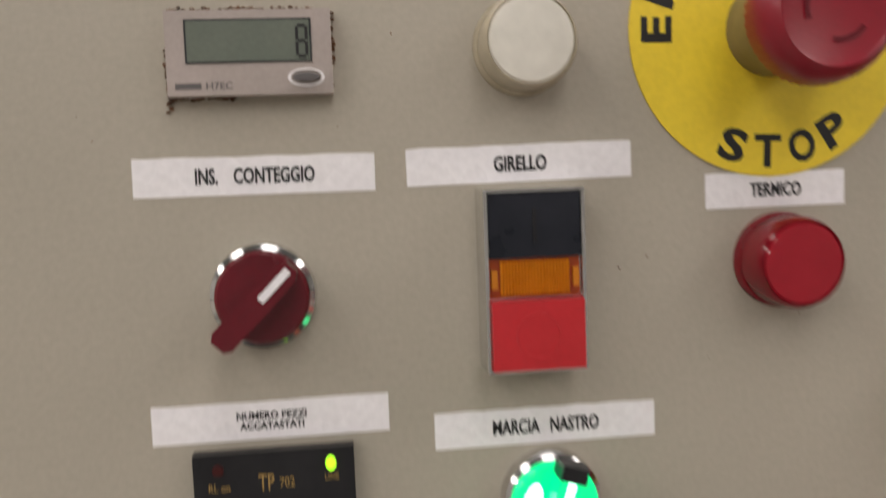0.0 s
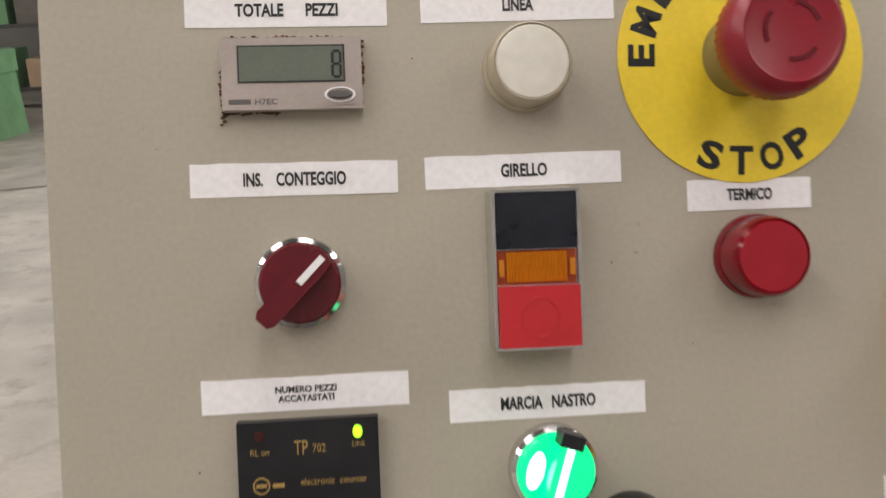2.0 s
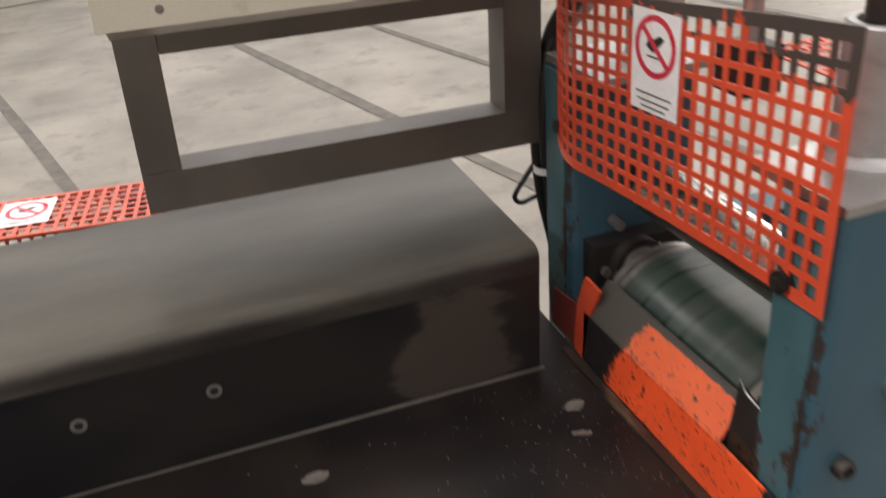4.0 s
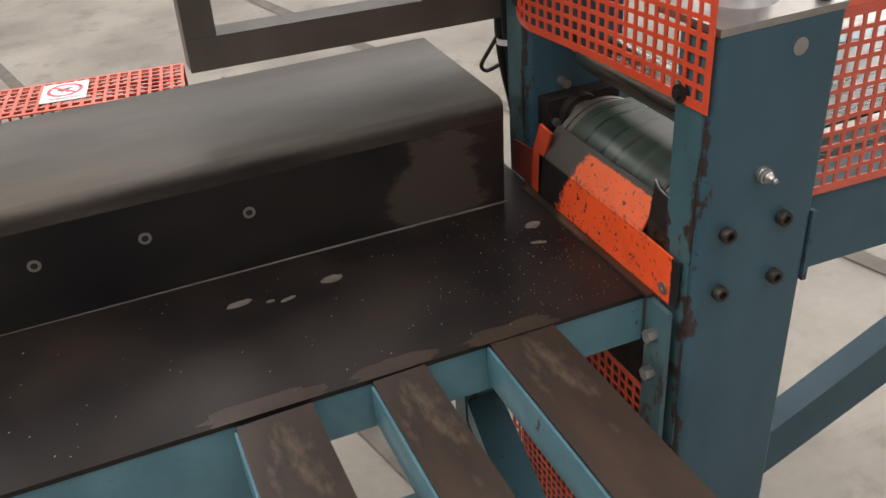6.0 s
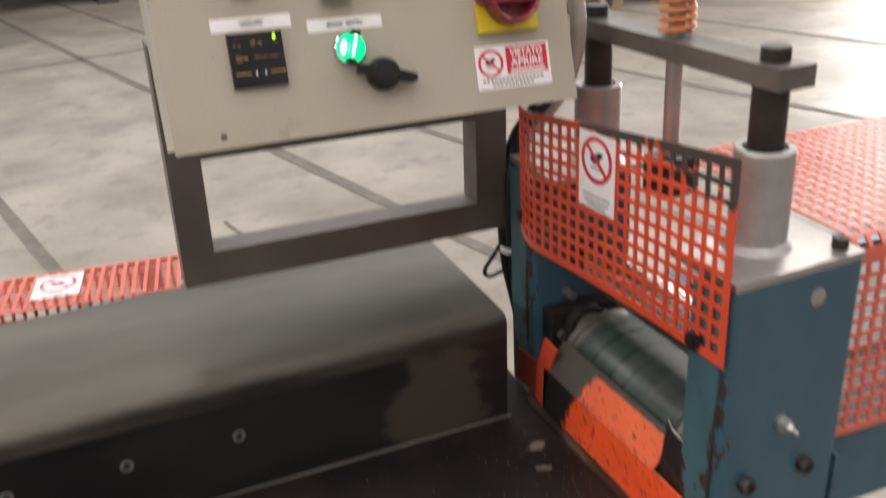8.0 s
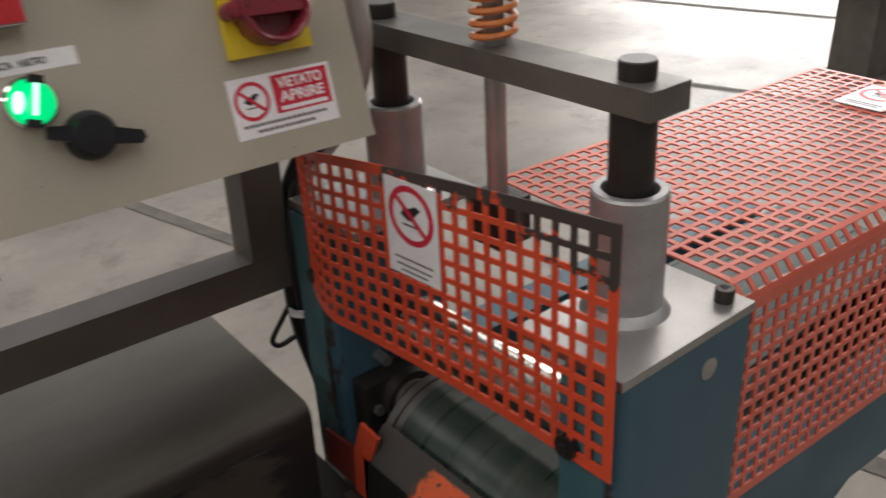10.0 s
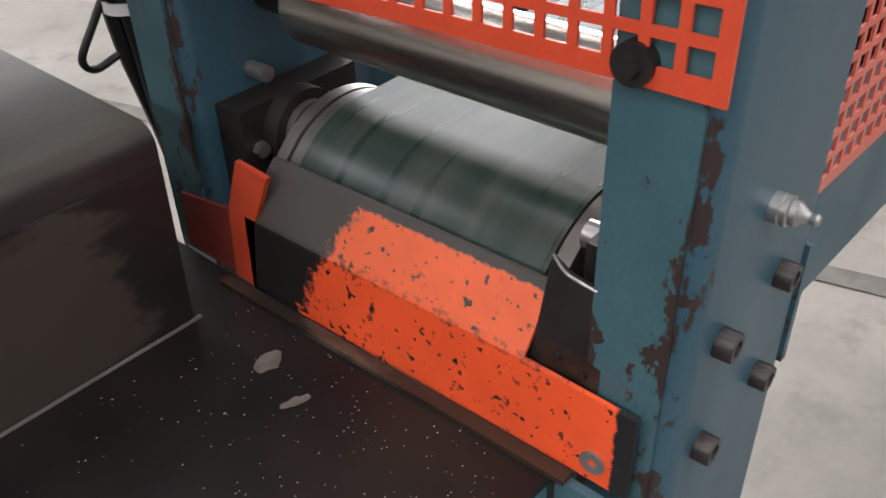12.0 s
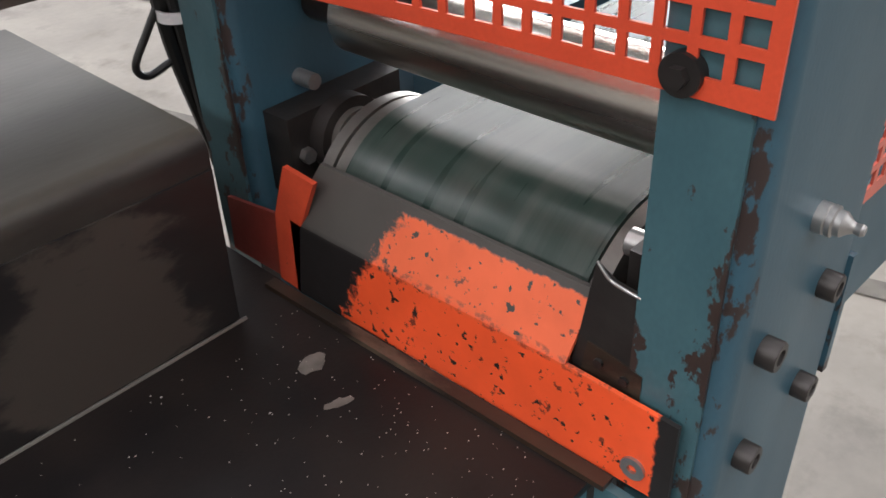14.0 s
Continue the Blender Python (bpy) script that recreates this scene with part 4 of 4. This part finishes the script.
part("upper_plate", plate_sheet([(-0.112, kink), (-0.117, top), (0.101, top), (0.119, kink)]), PLATE, guard, smooth=False)
part("edge_strip", box(-0.017, -0.0075, -0.15, 0.145, low - 0.0005, low + 0.0035), RUST_TUBE, guard, "brown rusty edge strip", bevel=0.001)
part("washer", ring(0.003, 0.0075, 0, 0.002, 24), STEEL, guard, at=pose(-0.004, -0.160, -0.034, 0, -90, 0))
tab = thing("guard_bracket", pose(0, 0.326, 0.90), "bent orange bracket beside the guard plate", "bracket")
bm = bmesh.new()
prism([(-0.006, -0.049), (-0.016, 0.008), (-0.038, 0.053), (-0.008, 0.056), (0.010, 0.012), (0.016, -0.047)], -0.010, -0.006, "x", bm)
part("tongue", bm, material("bracket_orange", (0.60, 0.075, 0.03), (0.5, 0.06, 0.025), 0.4, scale=30, bump=0.05, wear=(0.04, 0.02, 0.015), wear_amount=0.3, wear_scale=60), tab, bevel=0.001)
part("wing", prism([(0.012, -0.049), (0.011, 0.008), (0.074, 0.0), (0.078, -0.049)], -0.006, -0.003, "x"), material("bracket_dull_red", (0.26, 0.035, 0.025), (0.2, 0.03, 0.02), 0.5, scale=30, bump=0.05), tab)
lip = thing("scraper_bracket", pose(-0.002, 0.075, 0.92), "dark steel scraper bracket with a curled bright edge", "bracket")
part("blade", prism([(0.003, 0.061), (0.006, 0.040), (0.014, -0.012), (-0.030, -0.012), (-0.026, 0.050), (-0.022, 0.0525), (-0.008, 0.0545)], 0.0, 0.003, "x"), DARK_STEEL, lip, "dark bent blade")
part("cheek", prism([(0.004, 0.010), (-0.012, 0.008), (-0.030, 0.004), (-0.030, -0.030), (0.010, -0.030)], -0.001, 0.006, "x"), RUST_TUBE, lip, "rusty brown cheek", bevel=0.001)
for y, z in ((-0.020, -0.004), (-0.004, 0.0), (-0.024, -0.016)):
    part("rivet", rod((-0.003, y, z), (0.004, y, z), 0.0028, 14), DARK_STEEL, lip)
part("curl", pipe([(0.0, 0.002, 0.063), (0.0, -0.001, 0.0595), (0.0, -0.006, 0.055), (0.0, -0.014, 0.053), (0.0, -0.024, 0.052)], 0.0010, 8), STEEL, lip, "bright bare edge")

# ---- perforated guards ----
PITCH, HOLE = 0.016, 0.0112
front = thing("front_guard", pose(-0.0045, 0.005, 1.085), "orange perforated sheet guard with a worn dark upper edge", "guard")


def front_place(a, b, t):
    y = a - 0.003
    top = 0.197 - 0.10 * y
    bow = 0.020 * (y / 0.305) ** 2 if y < 0.305 else 0.020 * math.cos((y - 0.305) / 0.072 * math.pi / 2)
    return (-t - bow, y, b / 0.19 * top)


FRONT = material("front_guard_orange", (0.70, 0.085, 0.034), (0.62, 0.07, 0.028), 0.4, scale=18, fine=400, bump=0.05, wear=(0.06, 0.045, 0.04), wear_amount=0.30, wear_scale=22, edges=((2, 0.132, 0.185, 0.32), (1, 0.18, 0.30, -0.22)))
perforated("sheet", 0.378, 0.19, PITCH, HOLE, 0.0018, front_place, FRONT, front, rim=0.004)
part("screw", rod((0.006, 0.037, 0.009), (-0.005, 0.037, 0.009), 0.0095, 24), DARK_STEEL, front, "black washer screw", bevel=0.001)
part("screw", rod((0.006, 0.037, 0.009), (-0.009, 0.037, 0.009), 0.005, 6), DARK_STEEL, front)
part("screw", rod((0.006, 0.366, 0.020), (-0.010, 0.366, 0.020), 0.007, 20), DARK_STEEL, front)
ban_sign("prohibition_sign", Matrix(((0, 0, -1, -0.0165), (-1, 0, 0, 0.195), (0, 1, 0, 1.2145), (0, 0, 0, 1))) @ pose(0, 0, 0, 0, 5, 0), "white prohibition sign with red ring on the orange guard", 0.058, 0.082, 0.025, 0.013, ((-0.026, 0.044), (-0.032, 0.040), (-0.037, 0.030)))

tunnel = thing("tunnel_guard", pose(0.152, 0.004, 0.946, 0, 0, -3), "orange perforated tunnel guard over the conveyor, paled for glare", "guard")
TH, TR, TW, TL = 0.224, 0.016, 0.295, 0.535


def tunnel_place(a, b, t):
    s1, s2 = TH - TR, TH - TR + TR * math.pi / 2
    if b < s1:
        return (a, 0.012 - t, b)
    if b < s2:
        g = (b - s1) / TR
        rr = TR + t
        return (a, 0.012 + TR - rr * math.cos(g), s1 + rr * math.sin(g))
    return (a, 0.012 + TR + (b - s2), TH + t)


perforated("side_sheet", TL, TH - TR - 0.0005, PITCH, HOLE, 0.0018, tunnel_place, TUNNEL, tunnel, rim=0.004)
perforated("top_sheet", TL, TW, PITCH, HOLE, 0.0018, lambda a, b, t: tunnel_place(a, b + TH - TR, t), TUNNEL, tunnel, "orange top sheet, paled for glare", rim=0.004)
ban_sign("prohibition_sign", pose(0.625, 0.155, 1.1735, 0, 0, -93), "white prohibition sign on the orange tunnel guard", 0.058, 0.082, 0.025, 0.013, ((-0.026, 0.044), (-0.032, 0.040)))

# ---- conveyor frame ----
conv = thing("conveyor_frame", pose(0.152, 0.0, 0.852, 0, 0, -3), "dark blue painted conveyor side frame with brace", "frame")
part("near_rail", box(-0.001, 1.10, 0.020, 0.070, -0.008, 0.0935), BLUE, conv, bevel=0.003)
part("far_rail", box(0.0, 0.56, 0.372, 0.422, 0.0, 0.0935), BLUE, conv, bevel=0.003)
part("end_leg", box(0.98, 1.04, 0.020, 0.070, -0.852, -0.009), BLUE, conv, bevel=0.003)
part("brace", prism([(0.0, -0.565), (0.0, -0.655), (1.02, -0.25), (1.02, -0.13)], 0.18, 0.225, "y"), BLUE, conv, bevel=0.002, at=pose(0, 0, 0, 0, 0, 3))
part("cross_beam", box(0.96, 1.02, 0.071, 0.371, -0.26, -0.010), BLUE, conv, bevel=0.002)
part("cross_beam", box(-0.06, -0.001, 0.0565, 0.3715, -0.64, -0.50), BLUE, conv, bevel=0.002)
# made-up dark box that keeps the bright floor out of the guard's holes
part("dark_filler_box", box(-0.12, -0.03, 0.07, 0.36, -0.45, -0.14), DARK_STEEL, conv, "dark box added behind the lower guard", bevel=0.01)
part("joint_plate", box(-0.003, 0.003, -0.002, 0.006, -0.005, 0.085), SHELL, conv, bevel=0.001)

# ---- feed table ----
TABLE_AT = pose(-0.5, 0.204, 0.85, 0, 0, -1.7)
table = thing("feed_table", TABLE_AT, "blackened steel feed table with bare scuffs", "table")
part("tabletop", box(-1.3, 0.486, -0.130, 0.60, -0.006, 0.0), TABLE, table, bevel=0.001)
part("front_rail", box(-1.3, 0.484, -0.128, -0.122, -0.066, -0.0065), BLUE_LIGHT, table, "blue painted rail", bevel=0.001)
part("front_channel", box(-1.3, 0.029, -0.1275, -0.1225, -0.16, -0.0665), BLUE_LIGHT, table, "light blue painted channel", bevel=0.001)
# thin rod, lighter than the table, where the fence meets it
part("seam", rod((-1.3, 0.1365, 0.0005), (0.442, 0.1365, 0.0), 0.0017, 8), BAR, table, "thin grey line along the foot of the fence")
part("end_plate", box(0.487, 0.493, -0.172, -0.131, -0.30, -0.004), BLUE_WORN, table, "worn blue end plate", bevel=0.001)
for z in (-0.045, -0.10):
    part("hex_bolt", rod((0.487, -0.150, z), (0.475, -0.150, z), 0.0085, 6), STEEL, table)
rnd = random.Random(3)


def scuff(x, y, rx, ry, turn, k):
    bm = bmesh.new()
    n = 18
    pts = []
    for j in range(n):
        a = 2 * math.pi * j / n
        q = 1 + 0.35 * noise.noise((3 * math.cos(a), 3 * math.sin(a), k))
        pts.append((rx * q * math.cos(a), ry * q * math.sin(a)))
    prism(pts, 0, 0.0003, "z", bm)
    part("bare_scuff", bm, material("scuffed_steel", (0.22, 0.20, 0.175), (0.14, 0.125, 0.11), 0.4, metal=0.4, scale=60, bump=0.1), table, "bare worn spot", at=T(TABLE_AT.inverted() @ Vector((x, y, 0.8502))) @ Matrix.Rotation(radians(turn), 4, "Z"))


for k, (x, y, rx, ry, a) in enumerate(((-0.325, 0.266, 0.0135, 0.0075, 5), (-0.437, 0.270, 0.0155, 0.006, 10), (-0.403, 0.257, 0.005, 0.003, 0), (-0.383, 0.251, 0.010, 0.0035, 12), (-0.056, 0.2546, 0.0115, 0.0075, 15), (-0.070, 0.214, 0.010, 0.0035, -20))):
    scuff(x, y, rx, ry, a, k)
for k, (x, y, rx, ry) in enumerate(((-0.455, 0.082, 0.060, 0.014), (-0.318, 0.078, 0.046, 0.015), (-0.180, 0.072, 0.055, 0.013))):
    bm = bmesh.new()
    pts = []
    for j in range(36):
        a = 2 * math.pi * j / 36
        q = 1 + 0.45 * noise.noise((2.5 * math.cos(a), 2.5 * math.sin(a), k + 7.3))
        pts.append((rx * q * math.cos(a), max(-0.010, ry * q * math.sin(a))))
    prism(pts, 0, 0.0004, "z", bm)
    part("rust_stain", bm, RUST_TUBE, table, "brown rusty stain by the arm", at=T(TABLE_AT.inverted() @ Vector((x, y, 0.8501))))
bm = bmesh.new()
for k in range(300):
    x, y = (rnd.uniform(-0.9, -0.02) if k < 90 else -0.02 - abs(rnd.gauss(0, 0.10))), rnd.uniform(0.085, 0.32)
    s = rnd.uniform(0.0002, 0.0006) if k < 90 else rnd.uniform(0.00015, 0.0004)
    box(x + 0.5 - s, x + 0.5 + s * rnd.uniform(0.6, 2), y - 0.2 - s * 0.7, y - 0.2 + s * 0.7, 0.0001, 0.0004 + s * 0.4, bm)
tagged(part("crumbs", bm, material("pale_crumbs", (0.45, 0.42, 0.38), None, 0.7, bump=0.1), table, "pale crumbs"), kind="stuff")

side_box = thing("side_fence", pose(-0.5, 0.4475, 0.85, 0, 0, -1.4), "long oily grey folded steel fence on the feed table", "fence")
FR = 0.014
FH = 0.150
prof = [(0.345, 0.0), (0.338, FH - FR)]
prof += [(0.338 + FR - FR * math.cos(radians(a)), FH - FR + FR * math.sin(radians(a))) for a in range(15, 91, 15)]
prof += [(0.612, FH), (0.623, FH - 0.004), (0.627, FH - 0.013), (0.627, 0.0)]
bm = prism(prof, -1.8, -0.055, "x")
bm.transform(T((0.5, -0.45, 0)))
# folded steel, darker along the front edge
FENCE = material("fence_steel", (0.088, 0.080, 0.065), (0.042, 0.038, 0.031), 0.42, scale=7, fine=200, mix=0.5, bump=0.06, wear=(0.022, 0.019, 0.018), wear_amount=0.20, wear_scale=10, wear_soft=0.16, stretch=(0.35, 1, 1), edges=((1, -0.101, -0.112, 0.40),), gloss=0.28)
fb = part("cover", bm, FENCE, side_box)
# thin dark sheet added over the folded front, not a separate plate
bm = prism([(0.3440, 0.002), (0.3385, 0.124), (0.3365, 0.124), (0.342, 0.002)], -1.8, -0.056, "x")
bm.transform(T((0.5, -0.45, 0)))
FACE = material("dark_fence_face", (0.009, 0.009, 0.011), (0.022, 0.02, 0.019), 0.36, scale=9, fine=240, mix=0.5, bump=0.04, gloss=0.35, wear=(0.055, 0.047, 0.040), wear_amount=0.27, wear_scale=9, wear_soft=0.025, stretch=(0.45, 1, 1), edges=((0, 0.24, 0.32, 0.22), (0, 0.39, 0.44, -0.16)))
part("face_sheet", bm, FACE, side_box, "dark sheet over the fence front", bevel=0.002)
for x in (-0.6355, -0.5145, -0.3926):
    part("countersunk_screw", ring(0.004, 0.0075, 0, 0.001, 24), STEEL, side_box, at=pose(x + 0.5, 0.3385 - 0.45, 0.080, 90))
    part("countersunk_screw", lathe([(0, 0.0008), (0.0042, 0.0008), (0.0042, 0)], 20), DARK_STEEL, side_box, at=pose(x + 0.5, 0.3385 - 0.45, 0.080, 90))


def arm_tube(x0, x1, length, label):
    t = thing("support_arm", pose((x0 + x1) / 2, 0.066, 0.85), label, "arm", "support arms")
    h = (x1 - x0) / 2
    part("flank", box(-h - 0.003, -h + 0.001, -length, -0.001, -0.055, -0.006), BLUE_LIGHT, t, "chipped light blue flank", bevel=0.0008)
    part("tube", box(-h, h, -length, 0, -0.045, -0.001), RUST_TUBE, t, bevel=0.006, seg=3)
    return t


arm_tube(-0.487, -0.410, 0.75, "brown rusty square steel arm on the table's rail")
arm_tube(-0.345, -0.287, 0.75, "brown rusty square steel arm on the table's rail")
arm_tube(-0.213, -0.137, 0.75, "brown rusty steel arm with a chipped blue side")

under = thing("table_leg_frame", pose(-0.2, 0.2, 0.0), "blue painted leg frame under the table", "frame")
part("lower_arm", prism([(0.058, 0.11), (0.112, 0.11), (0.02, -0.37), (-0.034, -0.37)], 0.50, 0.54), BLUE_LIGHT, under, bevel=0.003)
part("leg", box(0.055, 0.11, 0.111, 0.15, 0, 0.843), BLUE_WORN, under, bevel=0.003)
part("leg", box(-0.95, -0.901, 0.10, 0.15, 0, 0.843), BLUE_WORN, under, bevel=0.003)
part("leg", box(-0.95, -0.90, 0.30, 0.35, 0, 0.843), BLUE_WORN, under, bevel=0.003)
part("tie", box(-0.90, 0.054, 0.112, 0.14, 0.30, 0.36), BLUE_WORN, under, bevel=0.003)
skirt = thing("lower_guard", pose(-0.006, 0.0, 0.24), "orange perforated guard below the table", "guard")
perforated("sheet", 0.40, 0.46, PITCH, HOLE, 0.0018, lambda a, b, t: (-t, 0.03 + a, b), ORANGE, skirt, rim=0.004)

# ---- rear guard seen beyond the fence ----
rear = thing("rear_guard", pose(-0.40, 0.70, 0.97, 0, 0, -9), "orange perforated guard behind the side fence", "guard")
perforated("sheet", 1.3, 0.12, PITCH, HOLE, 0.0018, lambda a, b, t: (a - 1.3, b - 0.03, t), TUNNEL, rear, rim=0.004)
perforated("skirt", 1.3, 0.5, PITCH, HOLE, 0.0018, lambda a, b, t: (a - 1.3, 0.09 + t, b - 0.503), TUNNEL, rear, rim=0.004)
part("leg", box(-1.28, -1.25, 0.05, 0.08, -0.97, -0.001), BLUE, rear)
part("leg", box(-0.06, -0.03, 0.05, 0.08, -0.97, -0.001), BLUE, rear)
ban_sign("prohibition_sign", pose(-0.566, 0.765, 0.9725, 0, 0, -9), "white prohibition sign on the orange rear guard", 0.066, 0.075, 0.026, 0.006, ((-0.026, 0.046), (-0.031, 0.040)))

# ---- cables ----
for k, pts in enumerate((
    [(-0.020, 0.318, 1.37), (0.014, 0.322, 1.34), (0.026, 0.345, 1.27), (0.020, 0.40, 1.21), (0.016, 0.432, 1.18), (0.006, 0.432, 1.13), (0.004, 0.432, 1.06), (0.012, 0.438, 0.995), (0.022, 0.446, 0.92), (0.05, 0.46, 0.75)],
    [(-0.020, 0.332, 1.36), (0.016, 0.338, 1.33), (0.028, 0.36, 1.26), (0.026, 0.41, 1.21), (0.022, 0.440, 1.17), (0.014, 0.442, 1.12), (0.012, 0.442, 1.05), (0.020, 0.448, 0.985), (0.032, 0.456, 0.91), (0.06, 0.47, 0.75)],
    [(-0.020, 0.345, 1.35), (0.012, 0.350, 1.32), (0.022, 0.38, 1.25), (0.014, 0.43, 1.19), (0.006, 0.446, 1.14), (0.000, 0.446, 1.07), (0.006, 0.450, 1.00), (0.030, 0.462, 0.90), (0.05, 0.47, 0.76)],
    [(0.004, 0.446, 1.045), (-0.012, 0.452, 1.018), (-0.024, 0.456, 0.996), (-0.016, 0.456, 0.986), (0.002, 0.452, 0.992), (0.016, 0.450, 0.994)],
)):
    cb = part("cable", pipe(pts, 0.0066 if k < 3 else 0.0030, 10), CABLE)
    tagged(cb, "black electric cable hanging beside the column", "cable", "cables")
grey_hose = part("conduit", pipe([(-0.030, 0.312, 1.43), (0.004, 0.313, 1.425), (0.026, 0.318, 1.39), (0.040, 0.325, 1.335), (0.040, 0.345, 1.278), (0.036, 0.388, 1.225), (0.032, 0.433, 1.185), (0.034, 0.446, 1.13), (0.045, 0.455, 0.95), (0.07, 0.47, 0.75)], 0.0095, 14), material("grey_conduit", (0.50, 0.49, 0.46), (0.42, 0.41, 0.38), 0.45, scale=30, bump=0.05))
tagged(grey_hose, "pale grey flexible conduit running down from the panel", "conduit")

tie = part("cable_tie", ring(0.0125, 0.0150, -0.004, 0.004, 24), STICKER, at=T((0.009, 0.440, 1.030)))
tagged(tie, "white plastic tie round the black cables", "cable tie")

# ---- far things in the hall ----


def pallet(x, y, turn, label):
    t = thing("pallet", pose(x, y, 0, 0, 0, turn), label, "pallet", "pallets")
    for k in range(5):
        part("board", box(-0.6, 0.6, -0.4 + k * 0.18, -0.29 + k * 0.18, 0.122, 0.144), WOOD, t, bevel=0.003)
    for a in (-0.53, 0, 0.53):
        for b in (-0.34, 0, 0.34):
            part("block", box(a - 0.07, a + 0.07, b - 0.05, b + 0.05, 0.022, 0.099), WOOD, t)
        part("stringer", box(a - 0.07, a + 0.07, -0.4, 0.43, 0.1, 0.1215), WOOD, t)
    for b in (-0.34, 0, 0.34):
        part("skid", box(-0.6, 0.6, b - 0.05, b + 0.05, 0, 0.0215), WOOD, t)
    return t


def carton(x, y, z, w, d, h, turn, mat, label):
    t = thing("carton", pose(x, y, z, 0, 0, turn), label, "carton", "cartons")
    part("box", box(-w / 2, w / 2, -d / 2, d / 2, 0, h), mat, t, bevel=0.006)
    part("tape", box(-0.03, 0.03, -d / 2 - 0.002, d / 2 + 0.002, h - 0.1, h + 0.002), PALE_BOX, t)
    return t


for x, y, turn, w, h, mat, lab in ((4.0, 7.3, 8, 1.1, 0.95, CARD, "brown carton on a wooden pallet"), (5.6, 7.4, 6, 1.1, 0.9, DARK_M, "dark wrapped load on a wooden pallet"), (7.2, 7.5, 6, 1.1, 0.8, PALE_BOX, "pale carton on a wooden pallet"), (8.9, 7.8, 4, 1.1, 0.7, CARD, "brown carton on a wooden pallet")):
    pallet(x, y, turn, "worn wooden pallet on the concrete floor")
    carton(x, y, 0.144, w, 0.75, h, turn, mat, lab)


def far_machine(x, y, turn, mat, label, w=1.2, h=1.6):
    t = thing("workshop_machine", pose(x, y, 0, 0, 0, turn), label, "machine", "machines along the wall")
    for a in (-1, 1):
        part("foot", prism([(a * w / 2 - 0.12, 0), (a * w / 2 + 0.12, 0), (a * w / 2 + 0.07, 0.7), (a * w / 2 - 0.07, 0.7)], -0.4, 0.4, "y"), mat, t, bevel=0.01)
    part("bed", box(-w / 2 - 0.1, w / 2 + 0.1, -0.42, 0.42, 0.701, 0.95), mat, t, bevel=0.02)
    part("head", prism([(-w / 3, 0.951), (w / 3, 0.951), (w / 3, h), (-w / 4, h), (-w / 3, h - 0.2)], -0.35, 0.35, "y"), mat, t, bevel=0.02)
    part("motor", rod((w / 3, 0, 1.15), (w / 3 + 0.35, 0, 1.15), 0.15, 24), DARK_M, t)
    part("control_box", box(-w / 3, -w / 3 + 0.3, -0.47, -0.36, 1.1, 1.45), PALE_BOX, t, bevel=0.01)
    part("hand_wheel", ring(0.13, 0.16, 0, 0.03, 28), DARK_STEEL, t, at=pose(0.15, -0.40, 0.82, 90))
    return t


far_machine(-1.95, 9.2, 10, GREEN_M, "green painted workshop machine on splayed feet")
far_machine(-5.0, 10.5, -8, GREEN_M, "green painted workshop machine on splayed feet", 1.6, 1.8)
far_machine(-0.6, 11.8, 4, DARK_M, "dark greasy workshop machine", 1.4, 1.7)
far_machine(1.6, 12.4, 0, DARK_M, "dark greasy workshop machine", 1.6, 1.9)
far_machine(-7.6, 8.0, 40, DARK_M, "dark greasy workshop machine", 1.6, 1.7)


def infeed_unit():
    t = thing("roller_unit", pose(4.45, 2.0, 0, 0, 0, -6), "pale grey machine frame on a broad leg with a black hose", "machine")
    part("leg", prism([(-0.14, 0), (0.14, 0), (0.12, 0.55), (-0.12, 0.55)], -0.12, 0.12, "y"), POST, t, "grey leg", bevel=0.01)
    part("foot_plate", box(-0.20, 0.20, -0.17, 0.17, 0, 0.012), POST, t)
    part("body", prism([(-0.25, 0.551), (1.6, 0.551), (1.6, 0.98), (-0.20, 0.98), (-0.25, 0.92)], -0.30, 0.30, "y"), PALE_BOX, t, "pale grey sheet steel body", bevel=0.02)
    part("leg", prism([(1.26, 0), (1.54, 0), (1.52, 0.55), (1.28, 0.55)], -0.12, 0.12, "y"), POST, t, "grey leg", bevel=0.01)
    part("hose", pipe([(-0.18, -0.31, 0.70), (-0.22, -0.34, 0.60), (-0.17, -0.33, 0.50), (-0.05, -0.30, 0.46), (0.02, -0.20, 0.52)], 0.018, 12), CABLE, t, "black hose")
    return t


infeed_unit()


def storage_rack(x, y, w, seed, label):
    t = thing("storage_rack", pose(x, y, 0), label, "rack", "racks along the wall")
    r = random.Random(seed)
    for a in (-w / 2, w / 2):
        for b in (-0.35, 0.35):
            part("upright", box(a - 0.04, a + 0.04, b - 0.04, b + 0.04, 0, 2.9), DARK_M, t)
    for z in (0.25, 1.1, 2.0):
        part("shelf", box(-w / 2, w / 2, -0.38, 0.38, z, z + 0.05), DARK_M, t)
        x0 = -w / 2 + 0.1
        while x0 < w / 2 - 0.5:
            bw, bh = r.uniform(0.25, 0.5), r.uniform(0.2, 0.6)
            part("crate", box(x0, x0 + bw, -0.3, 0.3, z + 0.051, z + 0.05 + bh), r.choice((DARK_M, DARK_M, CARD, POST, GREEN_M)), t, bevel=0.01)
            x0 += bw + r.uniform(0.03, 0.15)
    return t


for k, x in enumerate((-11.0, -8.2, -5.4, -2.6, 0.2, 3.0)):
    storage_rack(x, 13.2, 2.6, k, "dark steel storage rack filled with crates")
